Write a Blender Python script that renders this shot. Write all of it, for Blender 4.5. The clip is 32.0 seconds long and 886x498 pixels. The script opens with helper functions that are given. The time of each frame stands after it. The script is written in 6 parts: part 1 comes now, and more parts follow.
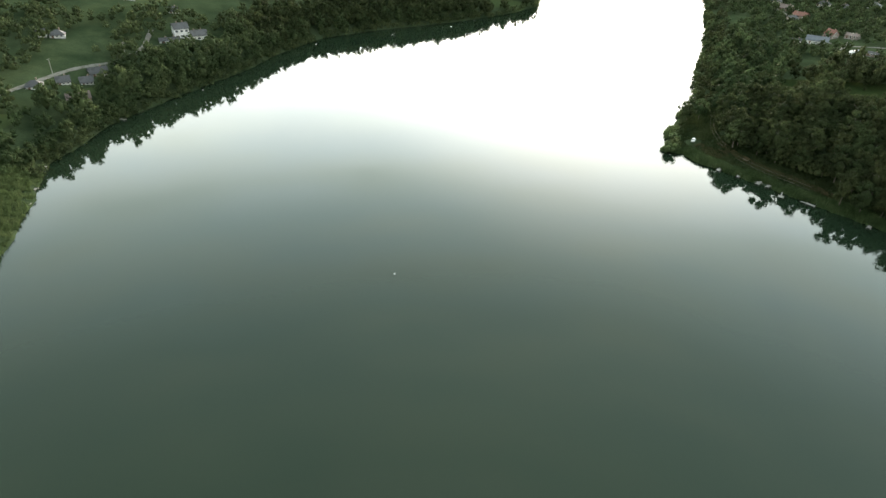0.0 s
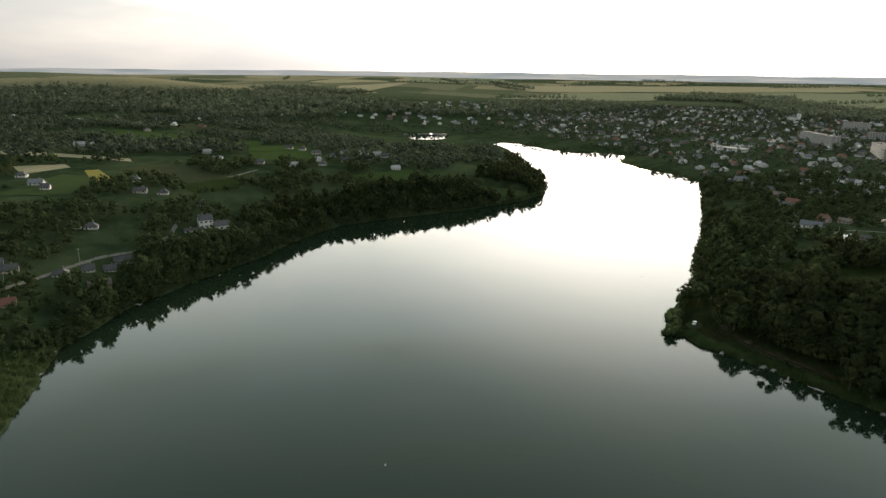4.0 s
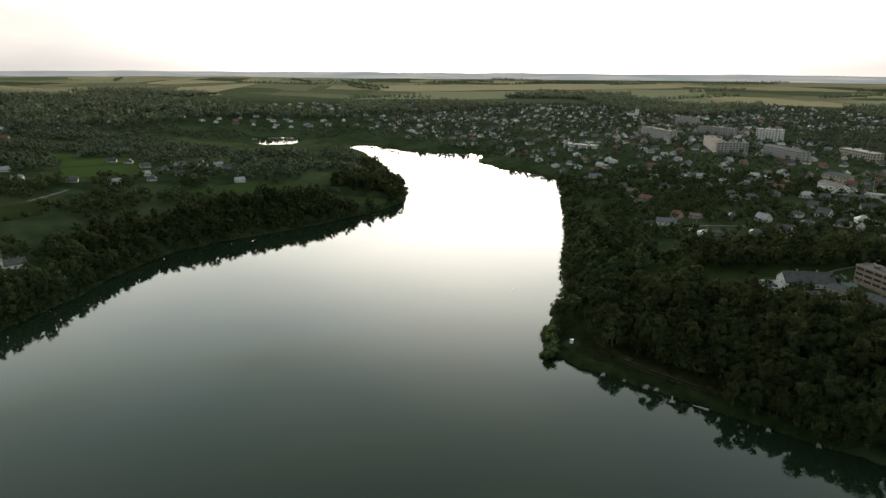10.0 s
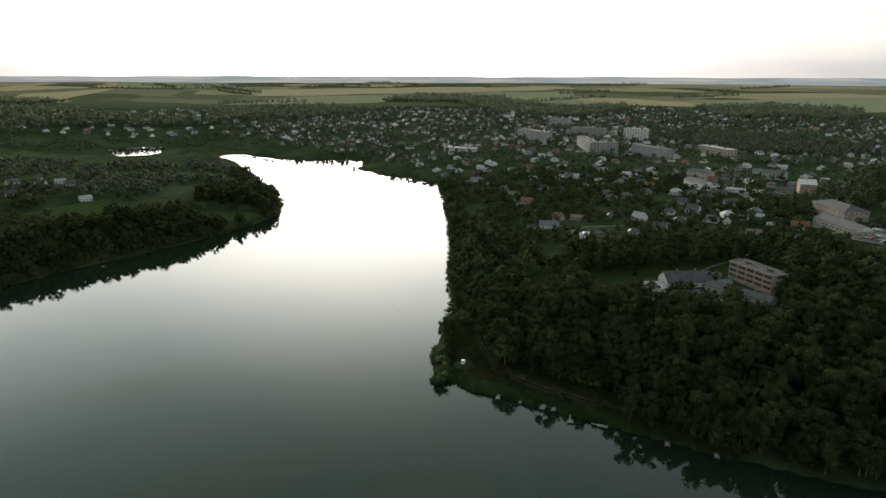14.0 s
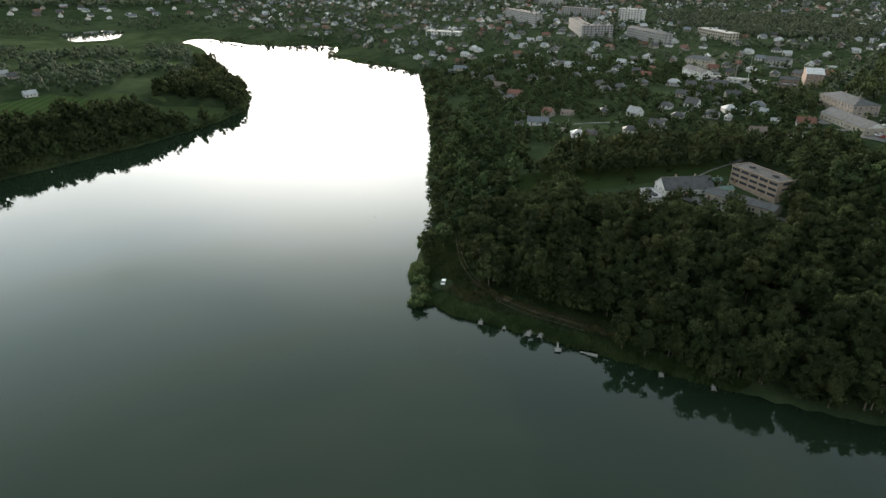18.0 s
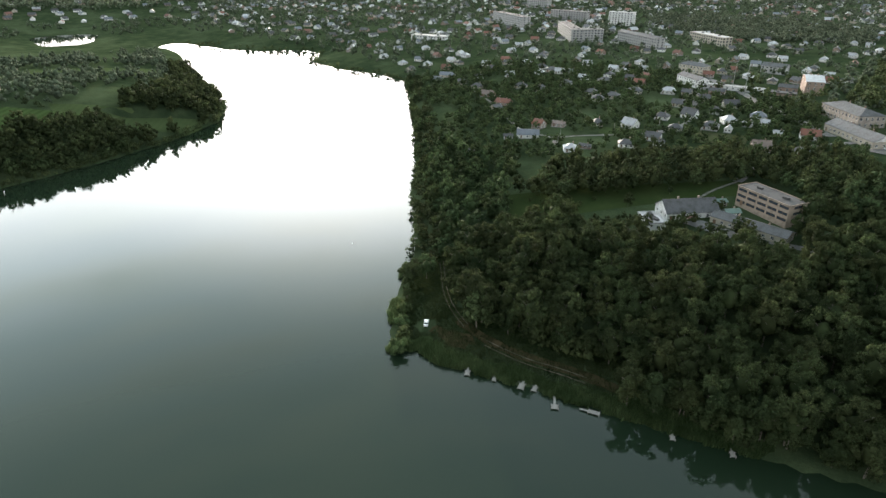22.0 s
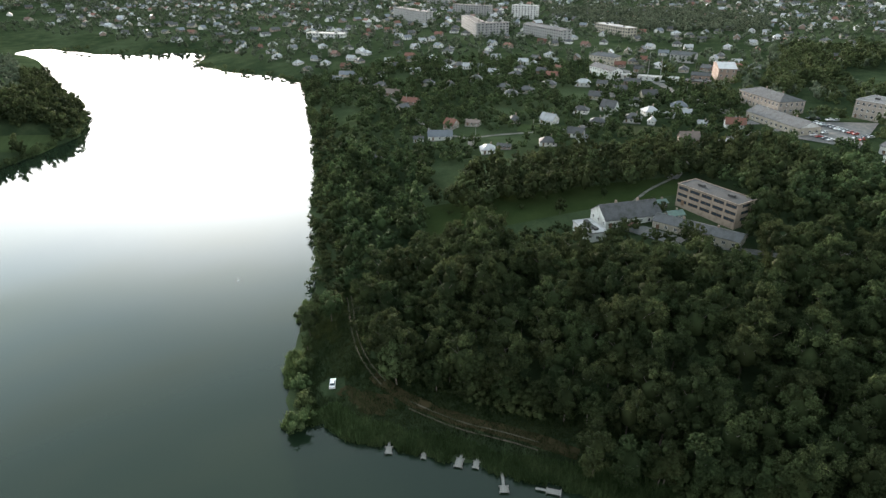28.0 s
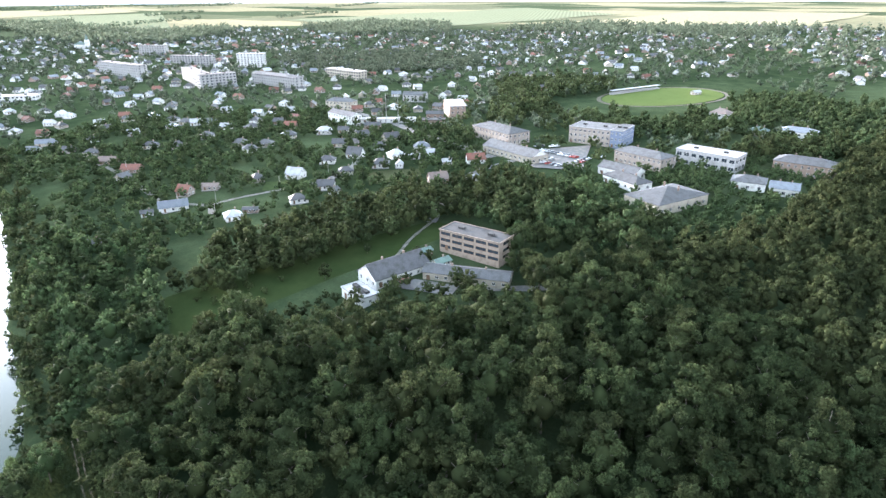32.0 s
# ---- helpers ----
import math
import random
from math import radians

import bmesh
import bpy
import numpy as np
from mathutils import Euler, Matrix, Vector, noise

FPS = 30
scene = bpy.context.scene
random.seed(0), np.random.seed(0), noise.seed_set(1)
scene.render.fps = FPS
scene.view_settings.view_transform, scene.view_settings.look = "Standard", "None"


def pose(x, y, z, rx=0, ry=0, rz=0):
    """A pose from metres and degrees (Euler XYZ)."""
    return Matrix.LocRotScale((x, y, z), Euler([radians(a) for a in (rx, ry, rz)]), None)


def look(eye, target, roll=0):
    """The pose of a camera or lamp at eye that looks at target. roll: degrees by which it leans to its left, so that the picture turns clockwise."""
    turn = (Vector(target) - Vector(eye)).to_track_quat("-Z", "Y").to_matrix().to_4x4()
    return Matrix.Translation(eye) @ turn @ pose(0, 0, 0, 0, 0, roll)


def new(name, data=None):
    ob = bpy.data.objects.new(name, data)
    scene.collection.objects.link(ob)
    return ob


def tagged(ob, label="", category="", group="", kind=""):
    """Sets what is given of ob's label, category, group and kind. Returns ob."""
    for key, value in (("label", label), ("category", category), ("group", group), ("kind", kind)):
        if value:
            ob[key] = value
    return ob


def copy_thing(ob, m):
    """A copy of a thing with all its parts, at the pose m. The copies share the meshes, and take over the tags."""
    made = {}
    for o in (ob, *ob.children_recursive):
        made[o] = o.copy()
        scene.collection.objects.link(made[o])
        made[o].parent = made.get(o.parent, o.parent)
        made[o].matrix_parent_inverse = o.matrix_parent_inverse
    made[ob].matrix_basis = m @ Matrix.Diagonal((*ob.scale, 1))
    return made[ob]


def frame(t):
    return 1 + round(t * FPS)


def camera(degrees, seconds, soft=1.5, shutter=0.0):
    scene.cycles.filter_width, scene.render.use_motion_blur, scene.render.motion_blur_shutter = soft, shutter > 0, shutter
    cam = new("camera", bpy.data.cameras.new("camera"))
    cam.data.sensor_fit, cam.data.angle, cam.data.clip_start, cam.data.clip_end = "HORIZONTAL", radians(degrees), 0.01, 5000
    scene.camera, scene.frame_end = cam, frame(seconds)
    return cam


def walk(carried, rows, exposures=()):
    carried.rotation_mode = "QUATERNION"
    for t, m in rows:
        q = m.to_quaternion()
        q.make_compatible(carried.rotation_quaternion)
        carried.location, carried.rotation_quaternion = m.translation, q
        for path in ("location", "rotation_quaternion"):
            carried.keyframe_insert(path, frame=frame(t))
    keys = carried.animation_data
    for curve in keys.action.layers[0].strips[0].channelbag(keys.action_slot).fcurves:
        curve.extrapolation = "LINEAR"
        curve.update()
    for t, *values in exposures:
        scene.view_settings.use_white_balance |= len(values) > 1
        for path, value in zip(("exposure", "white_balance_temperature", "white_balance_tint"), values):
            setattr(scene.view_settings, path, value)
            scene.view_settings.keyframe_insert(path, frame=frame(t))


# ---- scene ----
cam = camera(70.09, 32.0, soft=1.45)
# seconds, place in metres, turn in degrees
PATH = [
    (0, 0.0, 0.0, 120.0, 58.16, -1.47, -3.17),
    (0.5, 3.9, -0.0, 122.5, 58.56, -1.16, -0.00),
    (1, 7.1, -0.1, 124.1, 62.06, -0.88, 1.00),
    (1.5, 9.2, 0.0, 124.7, 66.80, -0.71, 1.34),
    (2, 10.2, 0.2, 124.2, 71.37, -0.61, 1.43),
    (2.5, 10.1, -0.6, 123.4, 73.67, -0.59, 1.42),
    (3, 9.8, -1.8, 123.8, 73.89, -0.68, 0.80),
    (3.5, 9.3, -2.4, 124.3, 73.97, -0.66, -0.72),
    (4, 9.3, -1.7, 124.7, 73.99, -0.60, -1.51),
    (4.5, 9.6, 0.0, 124.9, 74.03, -0.54, -1.99),
    (6.5, 11.9, 11.9, 125.3, 74.15, -0.38, -3.06),
    (7, 12.5, 15.1, 125.4, 74.19, -0.36, -3.25),
    (7.5, 13.2, 18.7, 125.6, 74.17, -0.36, -3.45),
    (8, 13.9, 22.5, 125.4, 74.21, -0.38, -3.63),
    (8.5, 14.8, 26.9, 125.2, 74.23, -0.37, -3.81),
    (9, 16.0, 31.6, 125.3, 74.19, -0.34, -4.19),
    (9.5, 17.1, 35.7, 125.5, 74.16, -0.24, -6.71),
    (10, 18.0, 39.6, 125.8, 74.02, -0.36, -14.22),
    (10.5, 18.6, 43.1, 125.8, 74.04, -0.25, -20.38),
    (11, 19.3, 45.6, 125.6, 74.18, -0.24, -22.49),
    (11.5, 20.3, 47.6, 125.6, 74.29, -0.25, -23.19),
    (12, 21.6, 49.7, 125.8, 74.33, -0.20, -23.65),
    (12.5, 23.1, 52.3, 125.9, 74.37, -0.15, -24.04),
    (13, 24.9, 55.3, 126.0, 74.37, -0.14, -24.38),
    (13.5, 26.9, 58.9, 125.8, 74.37, -0.14, -24.67),
    (15.5, 36.1, 75.4, 125.2, 74.07, -0.17, -25.51),
    (16, 38.2, 79.0, 125.2, 72.07, -0.25, -25.62),
    (16.5, 40.0, 81.6, 125.5, 67.27, -0.22, -25.73),
    (17, 41.6, 83.7, 126.1, 64.35, -0.24, -25.86),
    (17.5, 42.9, 85.3, 126.5, 64.14, -0.21, -26.09),
    (18, 44.2, 87.5, 127.0, 64.16, -0.19, -26.26),
    (18.5, 45.8, 90.3, 127.4, 64.17, -0.22, -26.39),
    (19, 47.5, 93.3, 127.7, 64.17, -0.23, -26.54),
    (19.5, 49.4, 96.4, 127.9, 64.14, -0.24, -26.67),
    (20, 51.4, 99.4, 128.0, 64.18, -0.15, -26.83),
    (20.5, 53.4, 102.7, 128.1, 64.16, -0.19, -26.95),
    (21, 55.3, 105.9, 128.0, 64.20, -0.22, -27.10),
    (21.5, 57.3, 109.2, 127.9, 64.18, -0.30, -27.21),
    (22, 59.3, 112.4, 127.9, 64.21, -0.26, -27.32),
    (22.5, 61.4, 115.7, 127.8, 64.23, -0.27, -27.43),
    (23, 63.4, 119.0, 127.3, 64.30, -0.26, -27.58),
    (23.5, 65.3, 122.1, 126.1, 64.32, -0.30, -27.71),
    (24, 67.3, 125.2, 124.5, 64.31, -0.24, -27.86),
    (24.5, 69.4, 128.3, 122.8, 64.29, -0.18, -27.99),
    (26.5, 78.1, 142.1, 117.7, 64.22, -0.09, -29.93),
    (27, 79.9, 145.5, 117.2, 64.25, -0.09, -32.82),
    (27.5, 81.8, 148.6, 117.1, 64.27, -0.07, -34.78),
    (28, 84.1, 151.4, 116.9, 64.29, -0.01, -35.81),
    (28.5, 86.7, 154.1, 116.8, 64.30, 0.11, -38.45),
    (29, 89.1, 157.4, 116.8, 64.22, 0.12, -44.15),
    (29.5, 91.8, 160.6, 116.9, 64.11, 0.17, -50.41),
    (30, 94.4, 163.5, 116.9, 64.06, 0.13, -55.30),
    (30.5, 96.5, 165.5, 116.9, 64.29, 0.21, -57.33),
    (31, 98.6, 167.1, 117.0, 65.31, 0.24, -58.18),
    (31.5, 100.9, 168.5, 117.0, 66.64, 0.28, -58.67),
    (32, 103.2, 169.9, 117.2, 67.80, 0.27, -58.99),
]
walk(cam, [(t, pose(x, y, z, rx, ry, rz)) for t, x, y, z, rx, ry, rz in PATH],
     exposures=[(0.0, 1.8, 6800, 12), (1.0, 1.85, 6800, 13), (1.5, 1.75, 6800, 14), (2.0, 1.4, 6900, 13), (3.0, 0.75, 7000, 13), (4.0, 0.45, 7000, 13), (9.0, 0.35, 7000, 13),
                (13.5, 0.35, 6850, 13), (16.0, 0.45, 6650, 13), (17.0, 0.75, 6650, 14), (19.0, 1.2, 6550, 15), (21.0, 1.5, 6500, 16), (23.0, 1.6, 6450, 16), (28.0, 1.55, 6400, 16),
                (29.0, 1.65, 6400, 17), (30.0, 1.95, 6200, 19), (31.0, 2.45, 5950, 21), (32.0, 2.8, 5800, 23)])

# ---- sky and sun: a hazy evening, the sun low over the far end of the lake ----
SUN_AZ, SUN_EL = radians(18.3), radians(7.5)
world = bpy.data.worlds.new("sky")
scene.world = world
world.use_nodes = True
wn, wl = world.node_tree.nodes, world.node_tree.links
sky = wn.new("ShaderNodeTexSky")
sky.sky_type, sky.sun_disc = "NISHITA", False
sky.sun_elevation, sky.sun_rotation = SUN_EL, SUN_AZ
sky.altitude, sky.air_density, sky.dust_density, sky.ozone_density = 200, 1.0, 3.0, 1.0
wash = wn.new("ShaderNodeHueSaturation")
wash.inputs["Saturation"].default_value = 0.28
wl.new(sky.outputs[0], wash.inputs["Color"])
way = wn.new("ShaderNodeTexCoord")
split = wn.new("ShaderNodeSeparateXYZ")
wl.new(way.outputs["Generated"], split.inputs[0])
# thin cloud and haze: bright low down all round, dimmer and bluer overhead
veil = wn.new("ShaderNodeValToRGB")
tones = ((0.0, (0.46, 0.47, 0.49)), (0.06, (0.50, 0.51, 0.52)), (0.11, (0.78, 0.79, 0.80)), (0.17, (1.80, 1.80, 1.77)), (0.28, (1.98, 2.12, 2.08)), (0.37, (1.42, 1.68, 1.70)), (0.46, (0.74, 0.98, 1.01)), (0.60, (0.39, 0.54, 0.57)), (0.78, (0.33, 0.44, 0.46)), (1.0, (0.31, 0.41, 0.47)))
while len(veil.color_ramp.elements) < len(tones):
    veil.color_ramp.elements.new(0.5)
for e, (at, tone) in zip(veil.color_ramp.elements, tones):
    e.position, e.color = at, (*tone, 1)
cloud = wn.new("ShaderNodeTexNoise")
cloud.inputs["Scale"].default_value, cloud.inputs["Detail"].default_value = 5.5, 6
drawn = wn.new("ShaderNodeMapping")
drawn.inputs["Scale"].default_value = (0.8, 0.8, 3.6)
wl.new(way.outputs["Generated"], drawn.inputs[0])
wl.new(drawn.outputs[0], cloud.inputs["Vector"])
puff = wn.new("ShaderNodeMapRange")
puff.inputs[1].default_value, puff.inputs[2].default_value, puff.inputs[3].default_value, puff.inputs[4].default_value = 0.36, 0.64, 0.90, 1.12
wl.new(cloud.outputs[0], puff.inputs[0])
edge = wn.new("ShaderNodeMath")
edge.operation = "MULTIPLY_ADD"
edge.inputs[1].default_value, edge.inputs[2].default_value = 0.16, -0.08
wl.new(cloud.outputs[0], edge.inputs[0])
height = wn.new("ShaderNodeMath")
wl.new(split.outputs[2], height.inputs[0])
wl.new(edge.outputs[0], height.inputs[1])
wl.new(height.outputs[0], veil.inputs[0])
veil_bg, mixed = wn.new("ShaderNodeBackground"), wn.new("ShaderNodeAddShader")
# brightest under the sun, dimmer towards the far side of the sky
toward = wn.new("ShaderNodeVectorMath")
toward.operation = "DOT_PRODUCT"
toward.inputs[1].default_value = (math.sin(SUN_AZ), math.cos(SUN_AZ), 0)
wl.new(way.outputs["Generated"], toward.inputs[0])
side = wn.new("ShaderNodeMapRange")
side.interpolation_type = "SMOOTHSTEP"
side.inputs[1].default_value, side.inputs[2].default_value, side.inputs[3].default_value, side.inputs[4].default_value = 0.05, 0.98, 0.36, 1.0
wl.new(toward.outputs["Value"], side.inputs[0])
strength = wn.new("ShaderNodeMath")
strength.operation = "MULTIPLY"
wl.new(puff.outputs[0], strength.inputs[0])
wl.new(side.outputs[0], strength.inputs[1])
# the bright haze round the sun
near_sun = wn.new("ShaderNodeVectorMath")
near_sun.operation = "DOT_PRODUCT"
near_sun.inputs[1].default_value = (math.sin(SUN_AZ) * math.cos(SUN_EL), math.cos(SUN_AZ) * math.cos(SUN_EL), math.sin(SUN_EL))
wl.new(way.outputs["Generated"], near_sun.inputs[0])
halo = wn.new("ShaderNodeMapRange")
halo.interpolation_type = "SMOOTHSTEP"
halo.inputs[1].default_value, halo.inputs[2].default_value, halo.inputs[3].default_value, halo.inputs[4].default_value = 0.90, 1.0, 0.0, 0.9
wl.new(near_sun.outputs["Value"], halo.inputs[0])
halo_bg, with_halo = wn.new("ShaderNodeBackground"), wn.new("ShaderNodeAddShader")
halo_bg.inputs[0].default_value = (1.0, 0.95, 0.86, 1)
wl.new(halo.outputs[0], halo_bg.inputs[1])
# sunlit cloud is creamy, the gaps are cool
lit = wn.new("ShaderNodeValToRGB")
lit.color_ramp.elements[0].position, lit.color_ramp.elements[0].color = 0.35, (0.94, 1.0, 1.02, 1)
lit.color_ramp.elements[1].position, lit.color_ramp.elements[1].color = 0.68, (1.03, 1.0, 0.93, 1)
wl.new(cloud.outputs[0], lit.inputs[0])
tint = wn.new("ShaderNodeVectorMath")
tint.operation = "MULTIPLY"
wl.new(veil.outputs[0], tint.inputs[0])
wl.new(lit.outputs[0], tint.inputs[1])
wl.new(tint.outputs[0], veil_bg.inputs[0])
wl.new(strength.outputs[0], veil_bg.inputs[1])
wl.new(wash.outputs[0], wn["Background"].inputs[0])
wn["Background"].inputs[1].default_value = 0.05
wl.new(wn["Background"].outputs[0], mixed.inputs[0])
wl.new(veil_bg.outputs[0], mixed.inputs[1])
wl.new(mixed.outputs[0], with_halo.inputs[0])
wl.new(halo_bg.outputs[0], with_halo.inputs[1])
wl.new(with_halo.outputs[0], wn["World Output"].inputs[0])
sun = new("sun", bpy.data.lights.new("sun", "SUN"))
sun.data.energy, sun.data.angle, sun.data.color = 2.5, radians(3.0), (1.0, 0.85, 0.66)
to_sun = Vector((math.sin(SUN_AZ) * math.cos(SUN_EL), math.cos(SUN_AZ) * math.cos(SUN_EL), math.sin(SUN_EL)))
sun.matrix_world = look(to_sun * 500, (0, 0, 0))

# ---- the lie of the land ----
LAKE = np.array([(-130, -900), (-140, -200), (-140, 60), (-139, 185), (-147, 222), (-158, 262), (-150, 315), (-130, 359), (-103, 412),
                 (-87, 456), (-61, 501), (-16, 532), (33, 555), (89, 593), (127, 634), (143, 690), (139, 780), (138, 868),
                 (141, 1010), (132, 1070), (110, 1093), (140, 1112), (167, 1092), (195, 1040), (235, 995), (300, 960),
                 (306, 923), (275, 881), (293, 805), (318, 767)], float)
BANK = np.array([(328, 715), (299, 642), (262, 553), (223, 467), (190, 401), (171, 356), (156, 334), (139, 307), (128, 283),
                 (137, 280), (139, 270), (158, 246), (172, 226), (194, 196), (221, 160), (290, 109), (370, 61), (430, -100), (430, -900)], float)
LAKE = np.concatenate([LAKE, BANK])
POND = np.array([(-46, 1213), (-31, 1260), (13, 1290), (61, 1240), (50, 1180), (4, 1140)], float)


def smooth(a, b, v):
    u = np.clip((np.asarray(v, float) - a) / (b - a), 0, 1)
    return u * u * (3 - 2 * u)


def shore(x, y, ring):
    """Metres from the ring of a water's edge: over land positive, over water negative."""
    x, y = np.asarray(x, float), np.asarray(y, float)
    best, inside = np.full(x.shape, 1e9), np.zeros(x.shape, bool)
    for (ax, ay), (bx, by) in zip(ring, np.roll(ring, -1, axis=0)):
        u = np.clip(((x - ax) * (bx - ax) + (y - ay) * (by - ay)) / ((bx - ax) ** 2 + (by - ay) ** 2), 0, 1)
        best = np.minimum(best, np.hypot(x - ax - u * (bx - ax), y - ay - u * (by - ay)))
        if ay != by:
            inside ^= ((ay > y) != (by > y)) & (x < (bx - ax) * (y - ay) / (by - ay) + ax)
    return np.where(inside, -best, best)


def land(x, y):
    """Height of the ground."""
    x, y = np.asarray(x, float), np.asarray(y, float)
    wob = 3.0 * np.sin(x * 0.11 + 1.3 * np.sin(y * 0.07)) * np.sin(y * 0.093 + 0.8 * np.sin(x * 0.05))
    wob = wob * smooth(0, 30, np.abs(shore(x, y, POND)))
    d = np.minimum(shore(x, y, LAKE), shore(x, y, POND)) + 0.35 * wob + 0.8
    right = smooth(-40, 60, x - 230 - 0.05 * (y - 700)) * smooth(1500, 1000, y) + smooth(1000, 1500, y) * smooth(-300, 500, x)
    right = np.where(y < 640, smooth(0, 30, x - 40), right)
    top = 38 + (21 - 38) * right
    gentle = np.where((x < 145) & (y > 400), 0.0, right)
    valley = np.exp(-((x - 40) / 300) ** 2 - ((y - 1130) / 330) ** 2)
    top = top * (1 - 0.95 * valley)
    rise = np.where(d > 0, 0.25 + top * (1 - np.exp(-np.maximum(d, 0) / (92 + 10 * right))), np.maximum(-3, d * 0.25 + 0.1))
    rise = np.where((d > 0), rise * smooth(-3 - 5 * gentle, 6 + 16 * gentle, d) + 1.6 * (1 - gentle) * smooth(0, 4, d), rise)
    r = np.hypot(x, y - 100)
    far = smooth(60, 400, d)
    rise = rise + far * (9 * right * smooth(350, 900, d) + 1.6 * np.sin(x * 0.011 + 1) * np.sin(y * 0.009))
    rise = rise + far * 22 * smooth(1900, 4900, r)
    rise = rise + 62 * np.exp(-((x + 1150) / 620) ** 2 - ((y - 1900) / 480) ** 2) * far
    return rise


def ground_z(x, y):
    return float(land(np.array([x]), np.array([y]))[0])


# ---- materials ----
def mat(name, rough=0.8, metal=0.0, spec=0.3):
    m = bpy.data.materials.new(name)
    m.use_nodes = True
    b = m.node_tree.nodes["Principled BSDF"]
    b.inputs["Roughness"].default_value, b.inputs["Metallic"].default_value = rough, metal
    b.inputs["Specular IOR Level"].default_value = spec
    return m, m.node_tree.nodes, m.node_tree.links, b


def rgb(c):
    return (*c, 1.0)


def noise_node(n, l, scale, detail=4.0, rough=0.6, vec=None):
    t = n.new("ShaderNodeTexNoise")
    t.inputs["Scale"].default_value, t.inputs["Detail"].default_value, t.inputs["Roughness"].default_value = scale, detail, rough
    if vec is None:
        vec = n.new("ShaderNodeNewGeometry").outputs["Position"]
    l.new(vec, t.inputs["Vector"])
    return t


def ramp(n, l, fac, stops):
    r = n.new("ShaderNodeValToRGB")
    el = r.color_ramp.elements
    while len(el) < len(stops):
        el.new(0.5)
    for e, (p, c) in zip(el, stops):
        e.position, e.color = p, rgb(c)
    l.new(fac, r.inputs[0])
    return r


def mix(n, l, fac, a, b, mode="MIX"):
    m = n.new("ShaderNodeMix")
    m.data_type, m.blend_type = "RGBA", mode
    for s, v in ((0, fac), (6, a), (7, b)):
        if isinstance(v, (int, float)):
            m.inputs[s].default_value = v
        elif isinstance(v, tuple):
            m.inputs[s].default_value = rgb(v)
        else:
            l.new(v, m.inputs[s])
    return m.outputs[2]


def bump(n, l, b, height, strength, dist):
    k = n.new("ShaderNodeBump")
    k.inputs["Strength"].default_value, k.inputs["Distance"].default_value = strength, dist
    l.new(height, k.inputs["Height"])
    l.new(k.outputs[0], b.inputs["Normal"])


def surface(name, c1, c2, scale=1.0, rough=0.85, metal=0.0, stain=None, relief=0.02, spec=0.3, per_object=0.0):
    """A weathered surface: two tones of grain, broad stains, fine relief, and some difference from thing to thing."""
    m, n, l, b = mat(name, rough, metal, spec)
    pos = n.new("ShaderNodeTexCoord").outputs["Object"]
    fine, broad = noise_node(n, l, 6 * scale, 6, 0.7, pos), noise_node(n, l, 0.6 * scale, 3, 0.6, pos)
    c = ramp(n, l, fine.outputs[0], [(0.3, c1), (0.7, c2)]).outputs[0]
    if stain:
        c = mix(n, l, ramp(n, l, broad.outputs[0], [(0.48, (0, 0, 0)), (0.68, (1, 1, 1))]).outputs[0], c, stain)
    if per_object:
        hsv = n.new("ShaderNodeHueSaturation")
        r = n.new("ShaderNodeObjectInfo").outputs["Random"]
        k = n.new("ShaderNodeMapRange")
        k.inputs[3].default_value, k.inputs[4].default_value = 1 - per_object, 1 + per_object
        l.new(r, k.inputs[0])
        l.new(k.outputs[0], hsv.inputs["Value"])
        l.new(c, hsv.inputs["Color"])
        c = hsv.outputs[0]
    l.new(c, b.inputs["Base Color"])
    if relief:
        bump(n, l, b, fine.outputs[0], 0.5, relief)
    return m


def leaf_material(name, dark, mid, light, tone_scale=0.09):
    m, n, l, b = mat(name, 0.85, 0.0, 0.06)
    geo = n.new("ShaderNodeNewGeometry")
    tone = noise_node(n, l, tone_scale, 2, 0.5)
    c = ramp(n, l, tone.outputs[0], [(0.3, dark), (0.5, mid), (0.72, light)]).outputs[0]
    hsv = n.new("ShaderNodeHueSaturation")
    k = n.new("ShaderNodeMapRange")
    k.inputs[3].default_value, k.inputs[4].default_value = 0.6, 1.45
    l.new(geo.outputs["Random Per Island"], k.inputs[0])
    l.new(k.outputs[0], hsv.inputs["Value"])
    l.new(c, hsv.inputs["Color"])
    h = n.new("ShaderNodeMapRange")
    h.inputs[3].default_value, h.inputs[4].default_value = 0.475, 0.515
    l.new(n.new("ShaderNodeObjectInfo").outputs["Random"], h.inputs[0])
    l.new(h.outputs[0], hsv.inputs["Hue"])
    l.new(hsv.outputs[0], b.inputs["Base Color"])
    tr = n.new("ShaderNodeBsdfTranslucent")
    l.new(hsv.outputs[0], tr.inputs[0])
    ms = n.new("ShaderNodeMixShader")
    ms.inputs[0].default_value = 0.40
    l.new(b.outputs[0], ms.inputs[1])
    l.new(tr.outputs[0], ms.inputs[2])
    l.new(ms.outputs[0], n["Material Output"].inputs[0])
    return m


